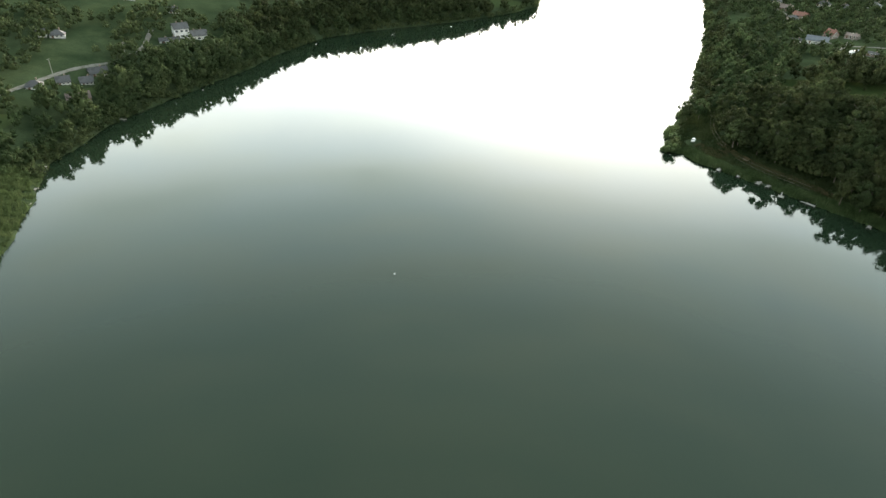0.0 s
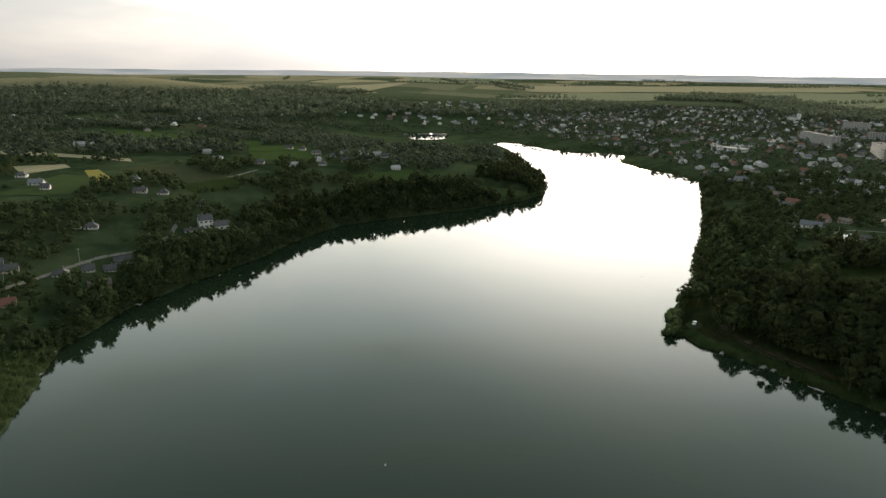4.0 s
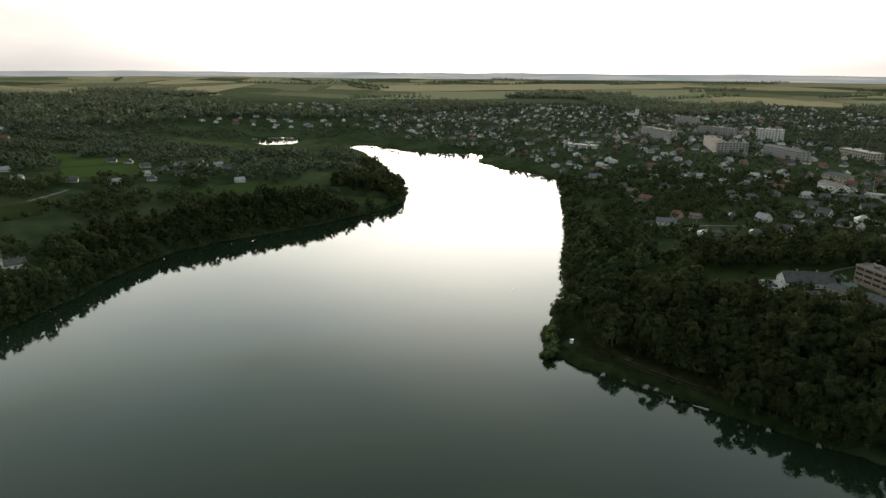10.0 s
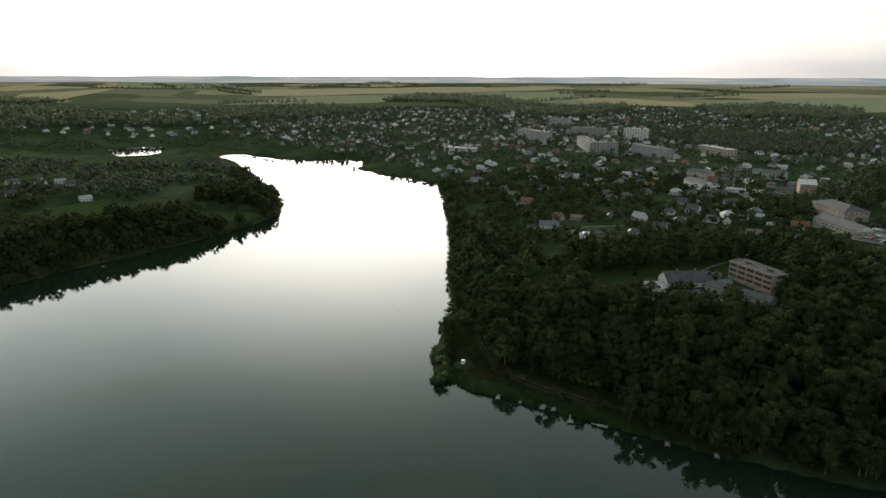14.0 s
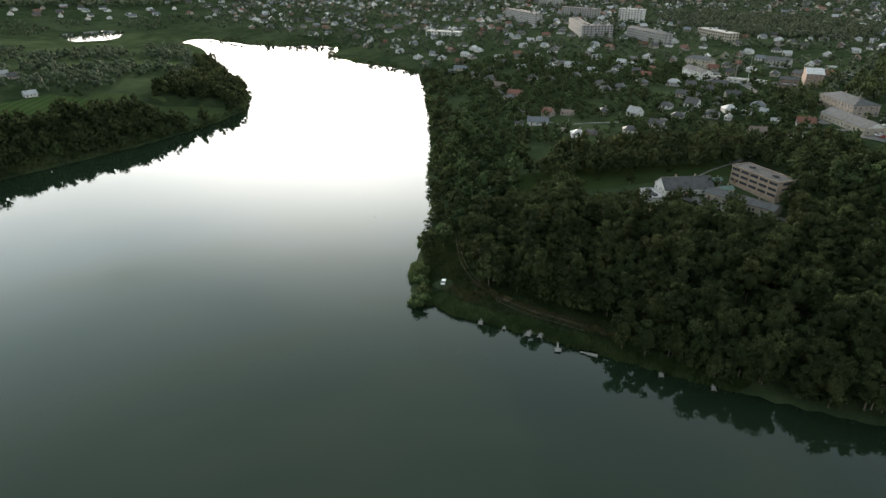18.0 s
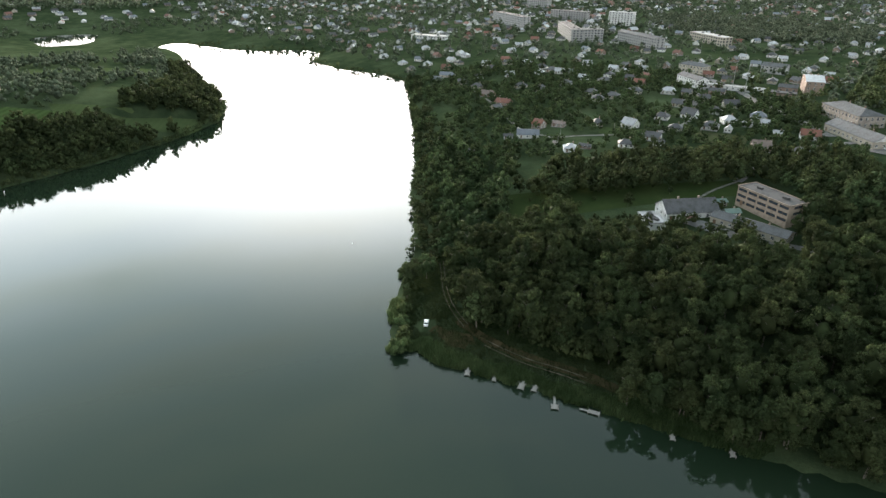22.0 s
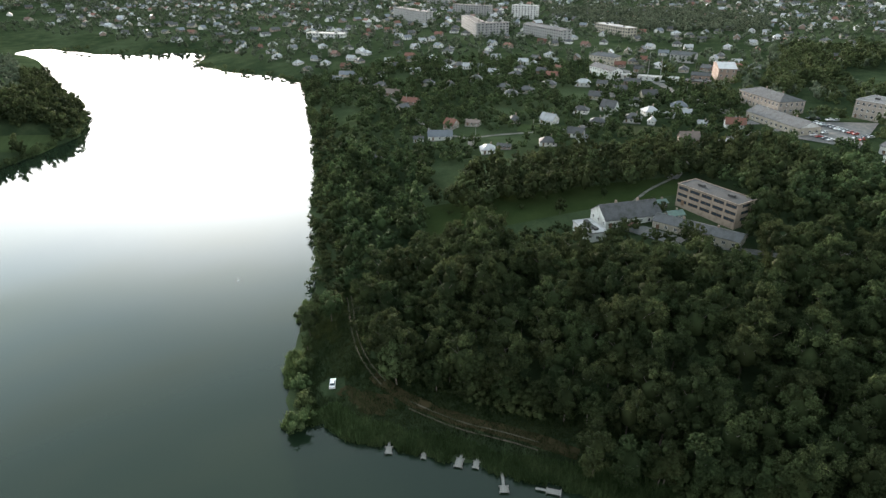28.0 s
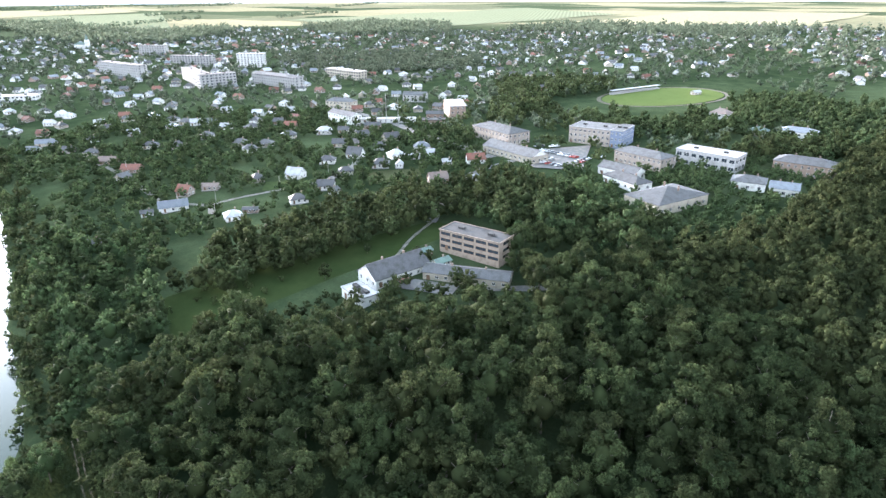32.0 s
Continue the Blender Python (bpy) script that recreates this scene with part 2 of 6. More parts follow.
LEAF = leaf_material("broad leaves", (0.024, 0.035, 0.015), (0.040, 0.055, 0.023), (0.068, 0.088, 0.036))
# far trees: aerial haze is painted into these paler, greyer leaf colours
LEAF_HAZED = leaf_material("far leaves paled for haze", (0.070, 0.093, 0.061), (0.092, 0.119, 0.078), (0.118, 0.144, 0.098), 0.03)
REED = leaf_material("reed blades", (0.048, 0.072, 0.028), (0.068, 0.098, 0.040), (0.095, 0.125, 0.056), 0.2)
WILLOW = leaf_material("willow leaves", (0.034, 0.054, 0.024), (0.054, 0.080, 0.034), (0.084, 0.114, 0.050), 0.06)
SEDGE = leaf_material("sedge and tall grass", (0.024, 0.036, 0.014), (0.036, 0.050, 0.019), (0.052, 0.064, 0.027), 0.12)
BARK = surface("bark", (0.09, 0.075, 0.06), (0.18, 0.16, 0.13), 2.0, 0.95)


def ground_material():
    m, n, l, b = mat("meadow and garden ground", 1.0, 0.0, 0.0)
    broad, mid, fine = noise_node(n, l, 0.012, 3, 0.55), noise_node(n, l, 0.07, 4, 0.6), noise_node(n, l, 1.3, 5, 0.7)
    grass = ramp(n, l, mid.outputs[0], [(0.3, (0.022, 0.035, 0.018)), (0.55, (0.038, 0.055, 0.027)), (0.75, (0.056, 0.074, 0.036))]).outputs[0]
    dry = ramp(n, l, mid.outputs[0], [(0.3, (0.043, 0.062, 0.031)), (0.7, (0.068, 0.089, 0.046))]).outputs[0]
    c = mix(n, l, ramp(n, l, broad.outputs[0], [(0.45, (0, 0, 0)), (0.62, (1, 1, 1))]).outputs[0], grass, dry)
    c = mix(n, l, 0.35, c, ramp(n, l, fine.outputs[0], [(0.3, (0.35, 0.35, 0.35)), (0.7, (1.4, 1.4, 1.4))]).outputs[0], "MULTIPLY")
    # beyond the town the land is a patchwork of ripe and green fields
    pos = n.new("ShaderNodeNewGeometry").outputs["Position"]
    strips = n.new("ShaderNodeMapping")
    strips.inputs["Rotation"].default_value[2], strips.inputs["Scale"].default_value = radians(17), (1.0, 0.55, 0.0)
    l.new(pos, strips.inputs[0])
    cell = n.new("ShaderNodeTexVoronoi")
    cell.distance, cell.inputs["Scale"].default_value = "CHEBYCHEV", 0.0032
    l.new(strips.outputs[0], cell.inputs["Vector"])
    pick = n.new("ShaderNodeSeparateColor")
    l.new(cell.outputs["Color"], pick.inputs[0])
    crop = ramp(n, l, pick.outputs[0], [(0.0, (0.060, 0.080, 0.045)), (0.25, (0.105, 0.120, 0.070)), (0.45, (0.160, 0.160, 0.100)), (0.7, (0.250, 0.225, 0.140)), (1.0, (0.330, 0.290, 0.180))]).outputs[0]
    crop = mix(n, l, 0.5, crop, ramp(n, l, mid.outputs[0], [(0.3, (0.6, 0.6, 0.6)), (0.7, (1.3, 1.3, 1.3))]).outputs[0], "MULTIPLY")
    away, beyond = n.new("ShaderNodeVectorMath"), n.new("ShaderNodeMapRange")
    away.operation = "DISTANCE"
    away.inputs[1].default_value = (100, 100, 0)
    l.new(pos, away.inputs[0])
    beyond.inputs[1].default_value, beyond.inputs[2].default_value = 1650, 2000
    l.new(away.outputs["Value"], beyond.inputs[0])
    c = mix(n, l, beyond.outputs[0], c, crop)
    l.new(c, b.inputs["Base Color"])
    bump(n, l, b, fine.outputs[0], 0.6, 0.25)
    return m


def field_material(name, c1, c2, width, turn, rows=0.35):
    """A crop in rows, or rough grass where rows is nought."""
    m, n, l, b = mat(name, 1.0, 0.0, 0.0)
    pos = n.new("ShaderNodeNewGeometry").outputs["Position"]
    mp = n.new("ShaderNodeMapping")
    mp.inputs["Rotation"].default_value[2] = radians(turn)
    l.new(pos, mp.inputs[0])
    w = n.new("ShaderNodeTexWave")
    w.inputs["Scale"].default_value, w.inputs["Distortion"].default_value = 0.314 / width, 0.6
    w.inputs["Detail"].default_value, w.inputs["Detail Scale"].default_value = 2, 0.4
    l.new(mp.outputs[0], w.inputs[0])
    patch = noise_node(n, l, 0.06, 6, 0.7)
    f = mix(n, l, rows, patch.outputs[1], w.outputs[0])
    l.new(ramp(n, l, f, [(0.25, c1), (0.75, c2)]).outputs[0], b.inputs["Base Color"])
    bump(n, l, b, noise_node(n, l, 2.0).outputs[0], 0.5, 0.2)
    return m


def water_material():
    m, n, l, b = mat("lake water", 0.03, 0.0, 0.5)
    b.inputs["IOR"].default_value = 1.333
    murk = noise_node(n, l, 0.006, 3, 0.5)
    l.new(ramp(n, l, murk.outputs[0], [(0.3, (0.010, 0.020, 0.011)), (0.7, (0.015, 0.026, 0.014))]).outputs[0], b.inputs["Base Color"])
    ripple, swell = noise_node(n, l, 0.9, 3, 0.55), noise_node(n, l, 0.03, 2, 0.5)
    k = n.new("ShaderNodeMath")
    k.operation = "MULTIPLY"
    l.new(ripple.outputs[0], k.inputs[0])
    l.new(swell.outputs[0], k.inputs[1])
    bump(n, l, b, k.outputs[0], 0.25, 0.05)
    return m


GROUND, WATER = ground_material(), water_material()


# ---- large structure: the ground, one sheet to the horizon, and the water ----
def sheet(name, verts, faces, material, label, category, kind="structure", smooth_it=True):
    me = bpy.data.meshes.new(name)
    me.from_pydata(verts, [], faces)
    if smooth_it:
        me.polygons.foreach_set("use_smooth", [True] * len(me.polygons))
    me.materials.append(material)
    ob = new(name, me)
    return tagged(ob, label, category, kind=kind)


def lines(lo, hi, step, end):
    out, a = list(np.arange(lo, hi + step, step)), step
    left, right = [], []
    p = lo
    while p > -end:
        a *= 1.13
        p -= min(a, 160)
        left.append(p)
    p, a = out[-1], step
    while p < end:
        a *= 1.13
        p += min(a, 160)
        right.append(p)
    return np.array(left[::-1] + out + right)


gx, gy = lines(-330, 560, 6, 6000), lines(60, 760, 6, 6000)
mx, my = np.meshgrid(gx, gy)
mz = land(mx, my)
idx = np.arange(mx.size).reshape(mx.shape)
quads = np.stack([idx[:-1, :-1], idx[:-1, 1:], idx[1:, 1:], idx[1:, :-1]], -1).reshape(-1, 4)
sheet("ground", np.stack([mx, my, mz], -1).reshape(-1, 3).tolist(), quads.tolist(), GROUND,
      "grassy rolling ground with meadows and gardens", "ground")
sheet("water", [(-700, -950, 0), (900, -950, 0), (900, 1400, 0), (-700, 1400, 0)], [(0, 1, 2, 3)], WATER,
      "calm green-grey lake water mirroring the evening sky", "water")


FIELDS = []


def drape(name, corners, n, m, material, label, category, lift=0.3):
    """A patch of ground cover between four corners."""
    a, b, c, d = (np.array(p, float) for p in corners)
    if max(abs(a)) < 1200:
        FIELDS.append([tuple(q) for q in (a, b, c, d)])
    verts = []
    for j in range(m + 1):
        for i in range(n + 1):
            u, v = i / n, j / m
            q = (a * (1 - u) + b * u) * (1 - v) + (d * (1 - u) + c * u) * v
            verts.append((q[0], q[1], 0))
    verts = np.array(verts)
    verts[:, 2] = land(verts[:, 0], verts[:, 1]) + lift
    faces = [(j * (n + 1) + i, j * (n + 1) + i + 1, (j + 1) * (n + 1) + i + 1, (j + 1) * (n + 1) + i) for j in range(m) for i in range(n)]
    return sheet(name, verts.tolist(), faces, material, label, category)


def inside(x, y, ring):
    return shore(x, y, np.array(ring, float)) < 0


# areas of the plan
FOREST = [(164, 318), (215, 333), (262, 312), (283, 270), (312, 250), (335, 225), (365, 205), (420, 215), (579, 140), (600, 95),
          (420, 75), (340, 80), (288, 98), (214, 150), (190, 192), (189, 224), (184, 239), (175, 250), (168, 260), (162, 269), (159.5, 281), (160.5, 293), (166, 306)]
STRIP = [(173, 334), (212, 346), (236, 376), (262, 405), (270, 440), (258, 470), (244, 490), (200, 404)]
MEADOW = [(214, 345), (250, 326), (290, 312), (334, 303), (338, 312), (313, 321), (297, 328), (276, 334), (262, 340), (247, 346), (238, 366), (226, 358)]
BELT = [(236, 374), (247, 349), (262, 343), (276, 337), (297, 331), (313, 324), (338, 315), (345, 310), (352, 300), (372, 285), (410, 250), (455, 222), (600, 150), (610, 175), (480, 250),
        (430, 290), (390, 325), (350, 355), (306, 376), (272, 384)]
GLADE = [(70, 596), (92, 606), (118, 632), (106, 640), (61, 640), (31, 646), (14, 640), (21, 621), (55, 612)]
LOW_EDGE = [(222, 322), (258, 317), (268, 306), (285, 290), (302, 256), (290, 238), (266, 258), (244, 286)]


# ---- roads, fields and open ground ----
ASPHALT = surface("worn asphalt", (0.10, 0.10, 0.10), (0.17, 0.165, 0.16), 0.5, 0.9, stain=(0.22, 0.2, 0.18))
DIRT = surface("bare earth", (0.078, 0.067, 0.048), (0.13, 0.11, 0.08), 0.4, 0.95, stain=(0.05, 0.052, 0.03))
GRAVEL = surface("pale gravel", (0.12, 0.114, 0.10), (0.18, 0.172, 0.155), 0.6, 0.95, stain=(0.08, 0.08, 0.055))
LAWN = field_material("mown grass", (0.042, 0.062, 0.026), (0.068, 0.090, 0.038), 4.0, 20, 0.1)
MEADOW_GRASS = field_material("long meadow grass", (0.020, 0.034, 0.012), (0.044, 0.060, 0.022), 3.0, 50, 0.0)
DRY_GRASS = field_material("trodden dry grass", (0.040, 0.036, 0.018), (0.075, 0.058, 0.032), 3.0, 50, 0.0)
CROP = field_material("green crop", (0.036, 0.060, 0.021), (0.062, 0.092, 0.033), 5.0, 30)
POTATO = field_material("vegetable rows", (0.034, 0.048, 0.02), (0.085, 0.085, 0.048), 2.4, -35)
STUBBLE = field_material("ripe grain and stubble", (0.27, 0.24, 0.15), (0.38, 0.34, 0.22), 9.0, 12)
SUNFLOWER = field_material("flowering yellow plot", (0.19, 0.17, 0.05), (0.30, 0.26, 0.08), 2.0, 40)
PALE = field_material("pale far crop", (0.17, 0.185, 0.115), (0.26, 0.265, 0.17), 14.0, 70)


def ribbon(name, points, width, material, label, category, lift=0.25):
    pts = []
    for (ax, ay), (bx, by) in zip(points, points[1:]):
        k = max(1, int(math.hypot(bx - ax, by - ay) / 3))
        pts += [(ax + (bx - ax) * i / k, ay + (by - ay) * i / k) for i in range(k)]
    pts.append(points[-1])
    p = np.array(pts, float)
    for _ in range(3):
        p[1:-1] = (p[:-2] + 2 * p[1:-1] + p[2:]) / 4
    d = np.gradient(p, axis=0)
    d /= np.linalg.norm(d, axis=1, keepdims=True)
    nrm = np.stack([-d[:, 1], d[:, 0]], 1) * width / 2
    w = 1 + 0.12 * np.sin(np.arange(len(p)) * 1.7)[:, None]
    v = np.concatenate([p + nrm * w, p - nrm * w])
    z = land(v[:, 0], v[:, 1]) + lift
    n = len(p)
    return sheet(name, np.column_stack([v, z]).tolist(), [(i, i + n, i + n + 1, i + 1) for i in range(n - 1)], material, label, category)


for off in (-0.8, 0.8):
    ribbon("wheel_track", [(172 + off, 331), (170 + off, 326), (162 + off, 309), (158 + off, 298), (156 + off, 289), (156 + off, 280)],
           0.42, DIRT, "bare earth wheel rut of the lakeside track", "track", 0.22)
    ribbon("wheel_track", [(157.5 + off, 269 + off), (159.5 + off, 264 + off), (165 + off, 253 + off), (171 + off, 245 + off), (176 + off, 237 + off)], 0.42, DIRT, "bare earth wheel rut beside the wood", "track", 0.24)
    ribbon("wheel_track", [(166 + off, 321 + off), (170 + off, 321 + off), (175, 316 + off), (180, 313 + off)], 0.36, DIRT, "faint wheel rut that turns into the wood", "track", 0.24)
ribbon("grass_patch", [(155.5, 285), (156, 277), (159, 269), (164, 258), (170, 249), (177, 239), (182, 229)], 3.6, DRY_GRASS, "trodden brown grass of the lakeside track", "grass", 0.16)


def blob(name, cx, cy, a, b, turn, material, label, category, lift):
    """A ragged patch of ground cover."""
    n, verts, faces = 40, [], []
    for k in (0.001, 0.5, 1.0):
        for i in range(n):
            w = i * 6.28319 / n
            q = k * (1 + 0.16 * math.sin(3 * w + cx) + 0.1 * math.sin(7 * w + cy) + 0.06 * math.sin(13 * w))
            u, v = math.cos(w) * a * q, math.sin(w) * b * q
            x, y = cx + u * math.cos(turn) - v * math.sin(turn), cy + u * math.sin(turn) + v * math.cos(turn)
            verts.append((x, y, ground_z(x, y) + lift))
    for r in range(2):
        for i in range(n):
            j = (i + 1) % n
            faces.append((r * n + i, r * n + j, (r + 1) * n + j, (r + 1) * n + i))
    sheet(name, verts, faces, material, label, category)


blob("grass_patch", 150, 277, 7.5, 3.6, radians(-62), DRY_GRASS, "trodden dry grass beside the track", "grass", 0.14)
blob("grass_patch", 147, 285, 3.0, 1.8, radians(-40), DRY_GRASS, "worn dry grass by the parked car", "grass", 0.14)
drape("pavement", [(275, 297), (285, 292), (289, 275), (281, 274)], 6, 10, ASPHALT, "grey asphalt school yard", "yard", 0.3)
ribbon("road", [(303, 428), (312, 440), (326, 434), (350, 418), (372, 408)], 2.8, GRAVEL, "pale gravel lane between the houses", "road")
ribbon("road", [(312, 440), (305, 470), (330, 540), (345, 600), (372, 660)], 2.8, GRAVEL, "village lane of pale gravel", "road")
ribbon("road", [(372, 408), (400, 412), (440, 440), (470, 470), (520, 500)], 4.5, ASPHALT, "narrow village street", "road")
ribbon("road", [(338, 318), (318, 316), (300, 311)], 1.5, GRAVEL, "drive past the long brick building", "road")
ribbon("road", [(338, 318), (375, 330), (420, 340), (455, 330)], 4.5, ASPHALT, "narrow asphalt road to the square", "road")
ribbon("road", [(455, 345), (470, 375), (490, 420), (520, 470), (540, 520)], 7.0, ASPHALT, "asphalt street of the small town", "road")
ribbon("road", [(300, 285), (290, 270), (305, 245), (330, 232)], 4.0, ASPHALT, "asphalt yard drive under the trees", "road")
drape("pavement", [(444, 318), (480, 334), (516, 302), (454, 286)], 20, 14, ASPHALT, "grey asphalt car park", "car park", 0.35)
drape("meadow", [(214, 343), (335, 300), (342, 318), (234, 374)], 40, 24, MEADOW_GRASS, "long green meadow between the wood and the tree belt", "meadow", 0.08)
ribbon("road", [(-205, 285), (-200, 297), (-195, 311), (-190, 330), (-180, 356), (-164, 374), (-158, 403), (-162, 430)], 2.8, GRAVEL, "pale gravel lane along the far bank", "road")
ribbon("road", [(-187, 518), (-177, 543), (-164, 564), (-150, 600)], 2.4, GRAVEL, "earth track over the hillside", "road")
drape("field", [(-428, 662), (-276, 617), (-267, 600), (-408, 632)], 30, 6, STUBBLE, "narrow strip of pale stubble", "field")
drape("grass_patch", [(-183, 252), (-178, 296), (-187, 292), (-195, 254)], 6, 14, LAWN, "mown green grass above the bank", "grass", 0.2)
drape("grass_patch", [(-158, 330), (-147, 352), (-152, 364), (-168, 336)], 6, 12, LAWN, "mown green grass below the houses", "grass", 0.2)
drape("field", [(-193, 521), (-160, 562), (-147, 528), (-175, 497)], 12, 12, MEADOW_GRASS, "sloping green pasture", "field")
drape("field", [(-146, 799), (-117, 742), (-186, 702), (-202, 769)], 14, 14, CROP, "green crop on the headland plateau", "field")
drape("field", [(-284, 547), (-275, 554), (-241, 510), (-251, 496)], 14, 6, SUNFLOWER, "small plot of yellow flowers", "field")
drape("field", [(-264, 561), (-236, 597), (-162, 558), (-184, 523)], 16, 20, POTATO, "hillside vegetable plots in rows", "field")
drape("field", [(-296, 440), (-250, 460), (-256, 516), (-291, 526)], 14, 18, LAWN, "smooth green hillside meadow", "field")
drape("field", [(-184, 698), (-117, 739), (-103, 671), (-166, 639)], 20, 16, CROP, "striped green plots on the headland", "field")
drape("field", [(-68, 604), (-10, 642), (36, 625), (-8, 585)], 16, 12, CROP, "green pasture above the bank", "field")
drape("grass_patch", [(20, 618), (104, 602), (122, 632), (16, 648)], 30, 12, LAWN, "grassy terrace above the water on the headland", "grass", 0.2)
drape("field", [(60, 690), (104, 712), (110, 672), (70, 652)], 12, 12, LAWN, "open grass on the headland", "field")
drape("field", [(-10, 760), (100, 800), (110, 850), (-10, 830)], 16, 12, LAWN, "bright grass on the headland", "field")
drape("field", [(-351, 556), (-314, 573), (-301, 558), (-320, 520)], 10, 10, STUBBLE, "small pale field", "field")
drape("field", [(-430, 900), (-200, 830), (-190, 770), (-420, 800)], 24, 10, CROP, "green fields on the plateau", "field")
drape("field", [(-560, 1050), (-250, 1000), (-240, 950), (-560, 980)], 24, 10, POTATO, "garden plots on the plateau", "field")
drape("field", [(-310, 2090), (-200, 2260), (-70, 3380), (-360, 2830)], 20, 40, STUBBLE, "pale gold grain field far off", "field", 1.5)
drape("field", [(227, 1990), (712, 2020), (1300, 2600), (551, 2520)], 40, 30, PALE, "wide pale field beyond the town", "field", 1.5)
drape("field", [(968, 1680), (1220, 1660), (1916, 2640), (1377, 2690)], 30, 40, PALE, "wide pale green field behind the town", "field", 1.5)
drape("field", [(430, 2600), (1900, 2760), (2150, 3400), (485, 3300)], 40, 30, STUBBLE, "golden field on the skyline", "field", 2.0)
drape("field", [(1500, 1100), (2600, 900), (3100, 1500), (1700, 1750)], 40, 30, PALE, "pale fields east of the town", "field", 1.5)
drape("field", [(1800, 300), (2900, 100), (3000, 700), (1900, 850)], 40, 30, STUBBLE, "gold fields east of the town", "field", 1.5)
drape("field", [(-60, 3450), (500, 3420), (530, 4600), (-100, 4600)], 24, 40, PALE, "pale green far field", "field", 2.5)
drape("field", [(340, 430), (352, 410), (366, 414), (352, 440)], 8, 8, LAWN, "garden lawn", "field")
drape("field", [(372, 380), (395, 360), (412, 372), (392, 396)], 8, 8, POTATO, "vegetable garden", "field")

# ---- buildings ----
GLASS, _n, _l, _b = mat("window glass", 0.08, 0.0, 0.6)
_b.inputs["Base Color"].default_value = rgb((0.03, 0.04, 0.05))
FRAME_W = surface("white window paint", (0.62, 0.61, 0.58), (0.78, 0.77, 0.74), 2.0, 0.6, relief=0)
FRAME_B = surface("brown window paint", (0.10, 0.065, 0.04), (0.18, 0.11, 0.07), 2.0, 0.6, relief=0)
WHITE = surface("whitewashed wall", (0.58, 0.58, 0.565), (0.72, 0.72, 0.70), 0.5, 0.9, stain=(0.45, 0.44, 0.41), per_object=0.12)
CREAM = surface("cream render", (0.34, 0.305, 0.25), (0.45, 0.41, 0.34), 0.5, 0.9, stain=(0.28, 0.255, 0.215), per_object=0.15)
PEACH = surface("peach render", (0.265, 0.228, 0.198), (0.34, 0.298, 0.26), 0.5, 0.9, stain=(0.22, 0.19, 0.165), per_object=0.1)
BRICK = surface("silicate and red brick", (0.21, 0.155, 0.125), (0.29, 0.22, 0.18), 1.2, 0.9, stain=(0.18, 0.145, 0.125), per_object=0.12)
TAN = surface("tan panel", (0.23, 0.18, 0.14), (0.31, 0.25, 0.20), 0.7, 0.9, stain=(0.19, 0.15, 0.12))
PANEL = surface("pale concrete panel", (0.30, 0.297, 0.29), (0.39, 0.387, 0.38), 0.6, 0.9, stain=(0.25, 0.246, 0.236), per_object=0.1)
BLUE = surface("blue paint", (0.14, 0.175, 0.25), (0.19, 0.23, 0.31), 0.6, 0.7)
CONCRETE = surface("grey concrete", (0.28, 0.275, 0.265), (0.38, 0.37, 0.36), 0.8, 0.9, stain=(0.22, 0.215, 0.21))


def sheeting(name, c1, c2, stain, rough=0.7, metal=0.0, per_object=0.2):
    """Corrugated roofing with moss and rain streaks."""
    m, n, l, b = mat(name, rough, metal, 0.3)
    pos = n.new("ShaderNodeTexCoord").outputs["Object"]
    w = n.new("ShaderNodeTexWave")
    w.inputs["Scale"].default_value = 1.2
    l.new(pos, w.inputs[0])
    fine, broad = noise_node(n, l, 2.2, 5, 0.7, pos), noise_node(n, l, 0.35, 3, 0.6, pos)
    c = ramp(n, l, fine.outputs[0], [(0.3, c1), (0.7, c2)]).outputs[0]
    c = mix(n, l, ramp(n, l, broad.outputs[0], [(0.45, (0, 0, 0)), (0.7, (1, 1, 1))]).outputs[0], c, stain)
    hsv, k = n.new("ShaderNodeHueSaturation"), n.new("ShaderNodeMapRange")
    k.inputs[3].default_value, k.inputs[4].default_value = 1 - per_object, 1 + per_object
    l.new(n.new("ShaderNodeObjectInfo").outputs["Random"], k.inputs[0])
    l.new(k.outputs[0], hsv.inputs["Value"])
    l.new(c, hsv.inputs["Color"])
    l.new(hsv.outputs[0], b.inputs["Base Color"])
    bump(n, l, b, w.outputs[0], 0.4, 0.05)
    return m


SLATE = sheeting("grey asbestos cement roofing", (0.068, 0.069, 0.073), (0.112, 0.113, 0.118), (0.058, 0.058, 0.056))
LIGHT = sheeting("pale zinc roofing", (0.31, 0.32, 0.335), (0.43, 0.44, 0.455), (0.25, 0.25, 0.25), 0.5)
BLUEGREY = sheeting("blue-grey metal roofing", (0.135, 0.152, 0.175), (0.185, 0.205, 0.23), (0.12, 0.132, 0.148), 0.5)
RED = sheeting("red-brown roofing", (0.15, 0.066, 0.048), (0.21, 0.092, 0.066), (0.12, 0.068, 0.055))
BROWN = sheeting("brown roofing", (0.15, 0.115, 0.10), (0.22, 0.17, 0.15), (0.13, 0.11, 0.1))
GREENROOF = sheeting("green sheet roofing", (0.10, 0.15, 0.13), (0.14, 0.20, 0.175), (0.1, 0.13, 0.115))
TAR = surface("grey roofing felt", (0.045, 0.045, 0.047), (0.07, 0.07, 0.07), 0.5, 0.9, stain=(0.038, 0.038, 0.038))
PALE_FELT = surface("pale roofing felt", (0.32, 0.32, 0.32), (0.42, 0.42, 0.42), 0.4, 0.85, stain=(0.26, 0.255, 0.25))
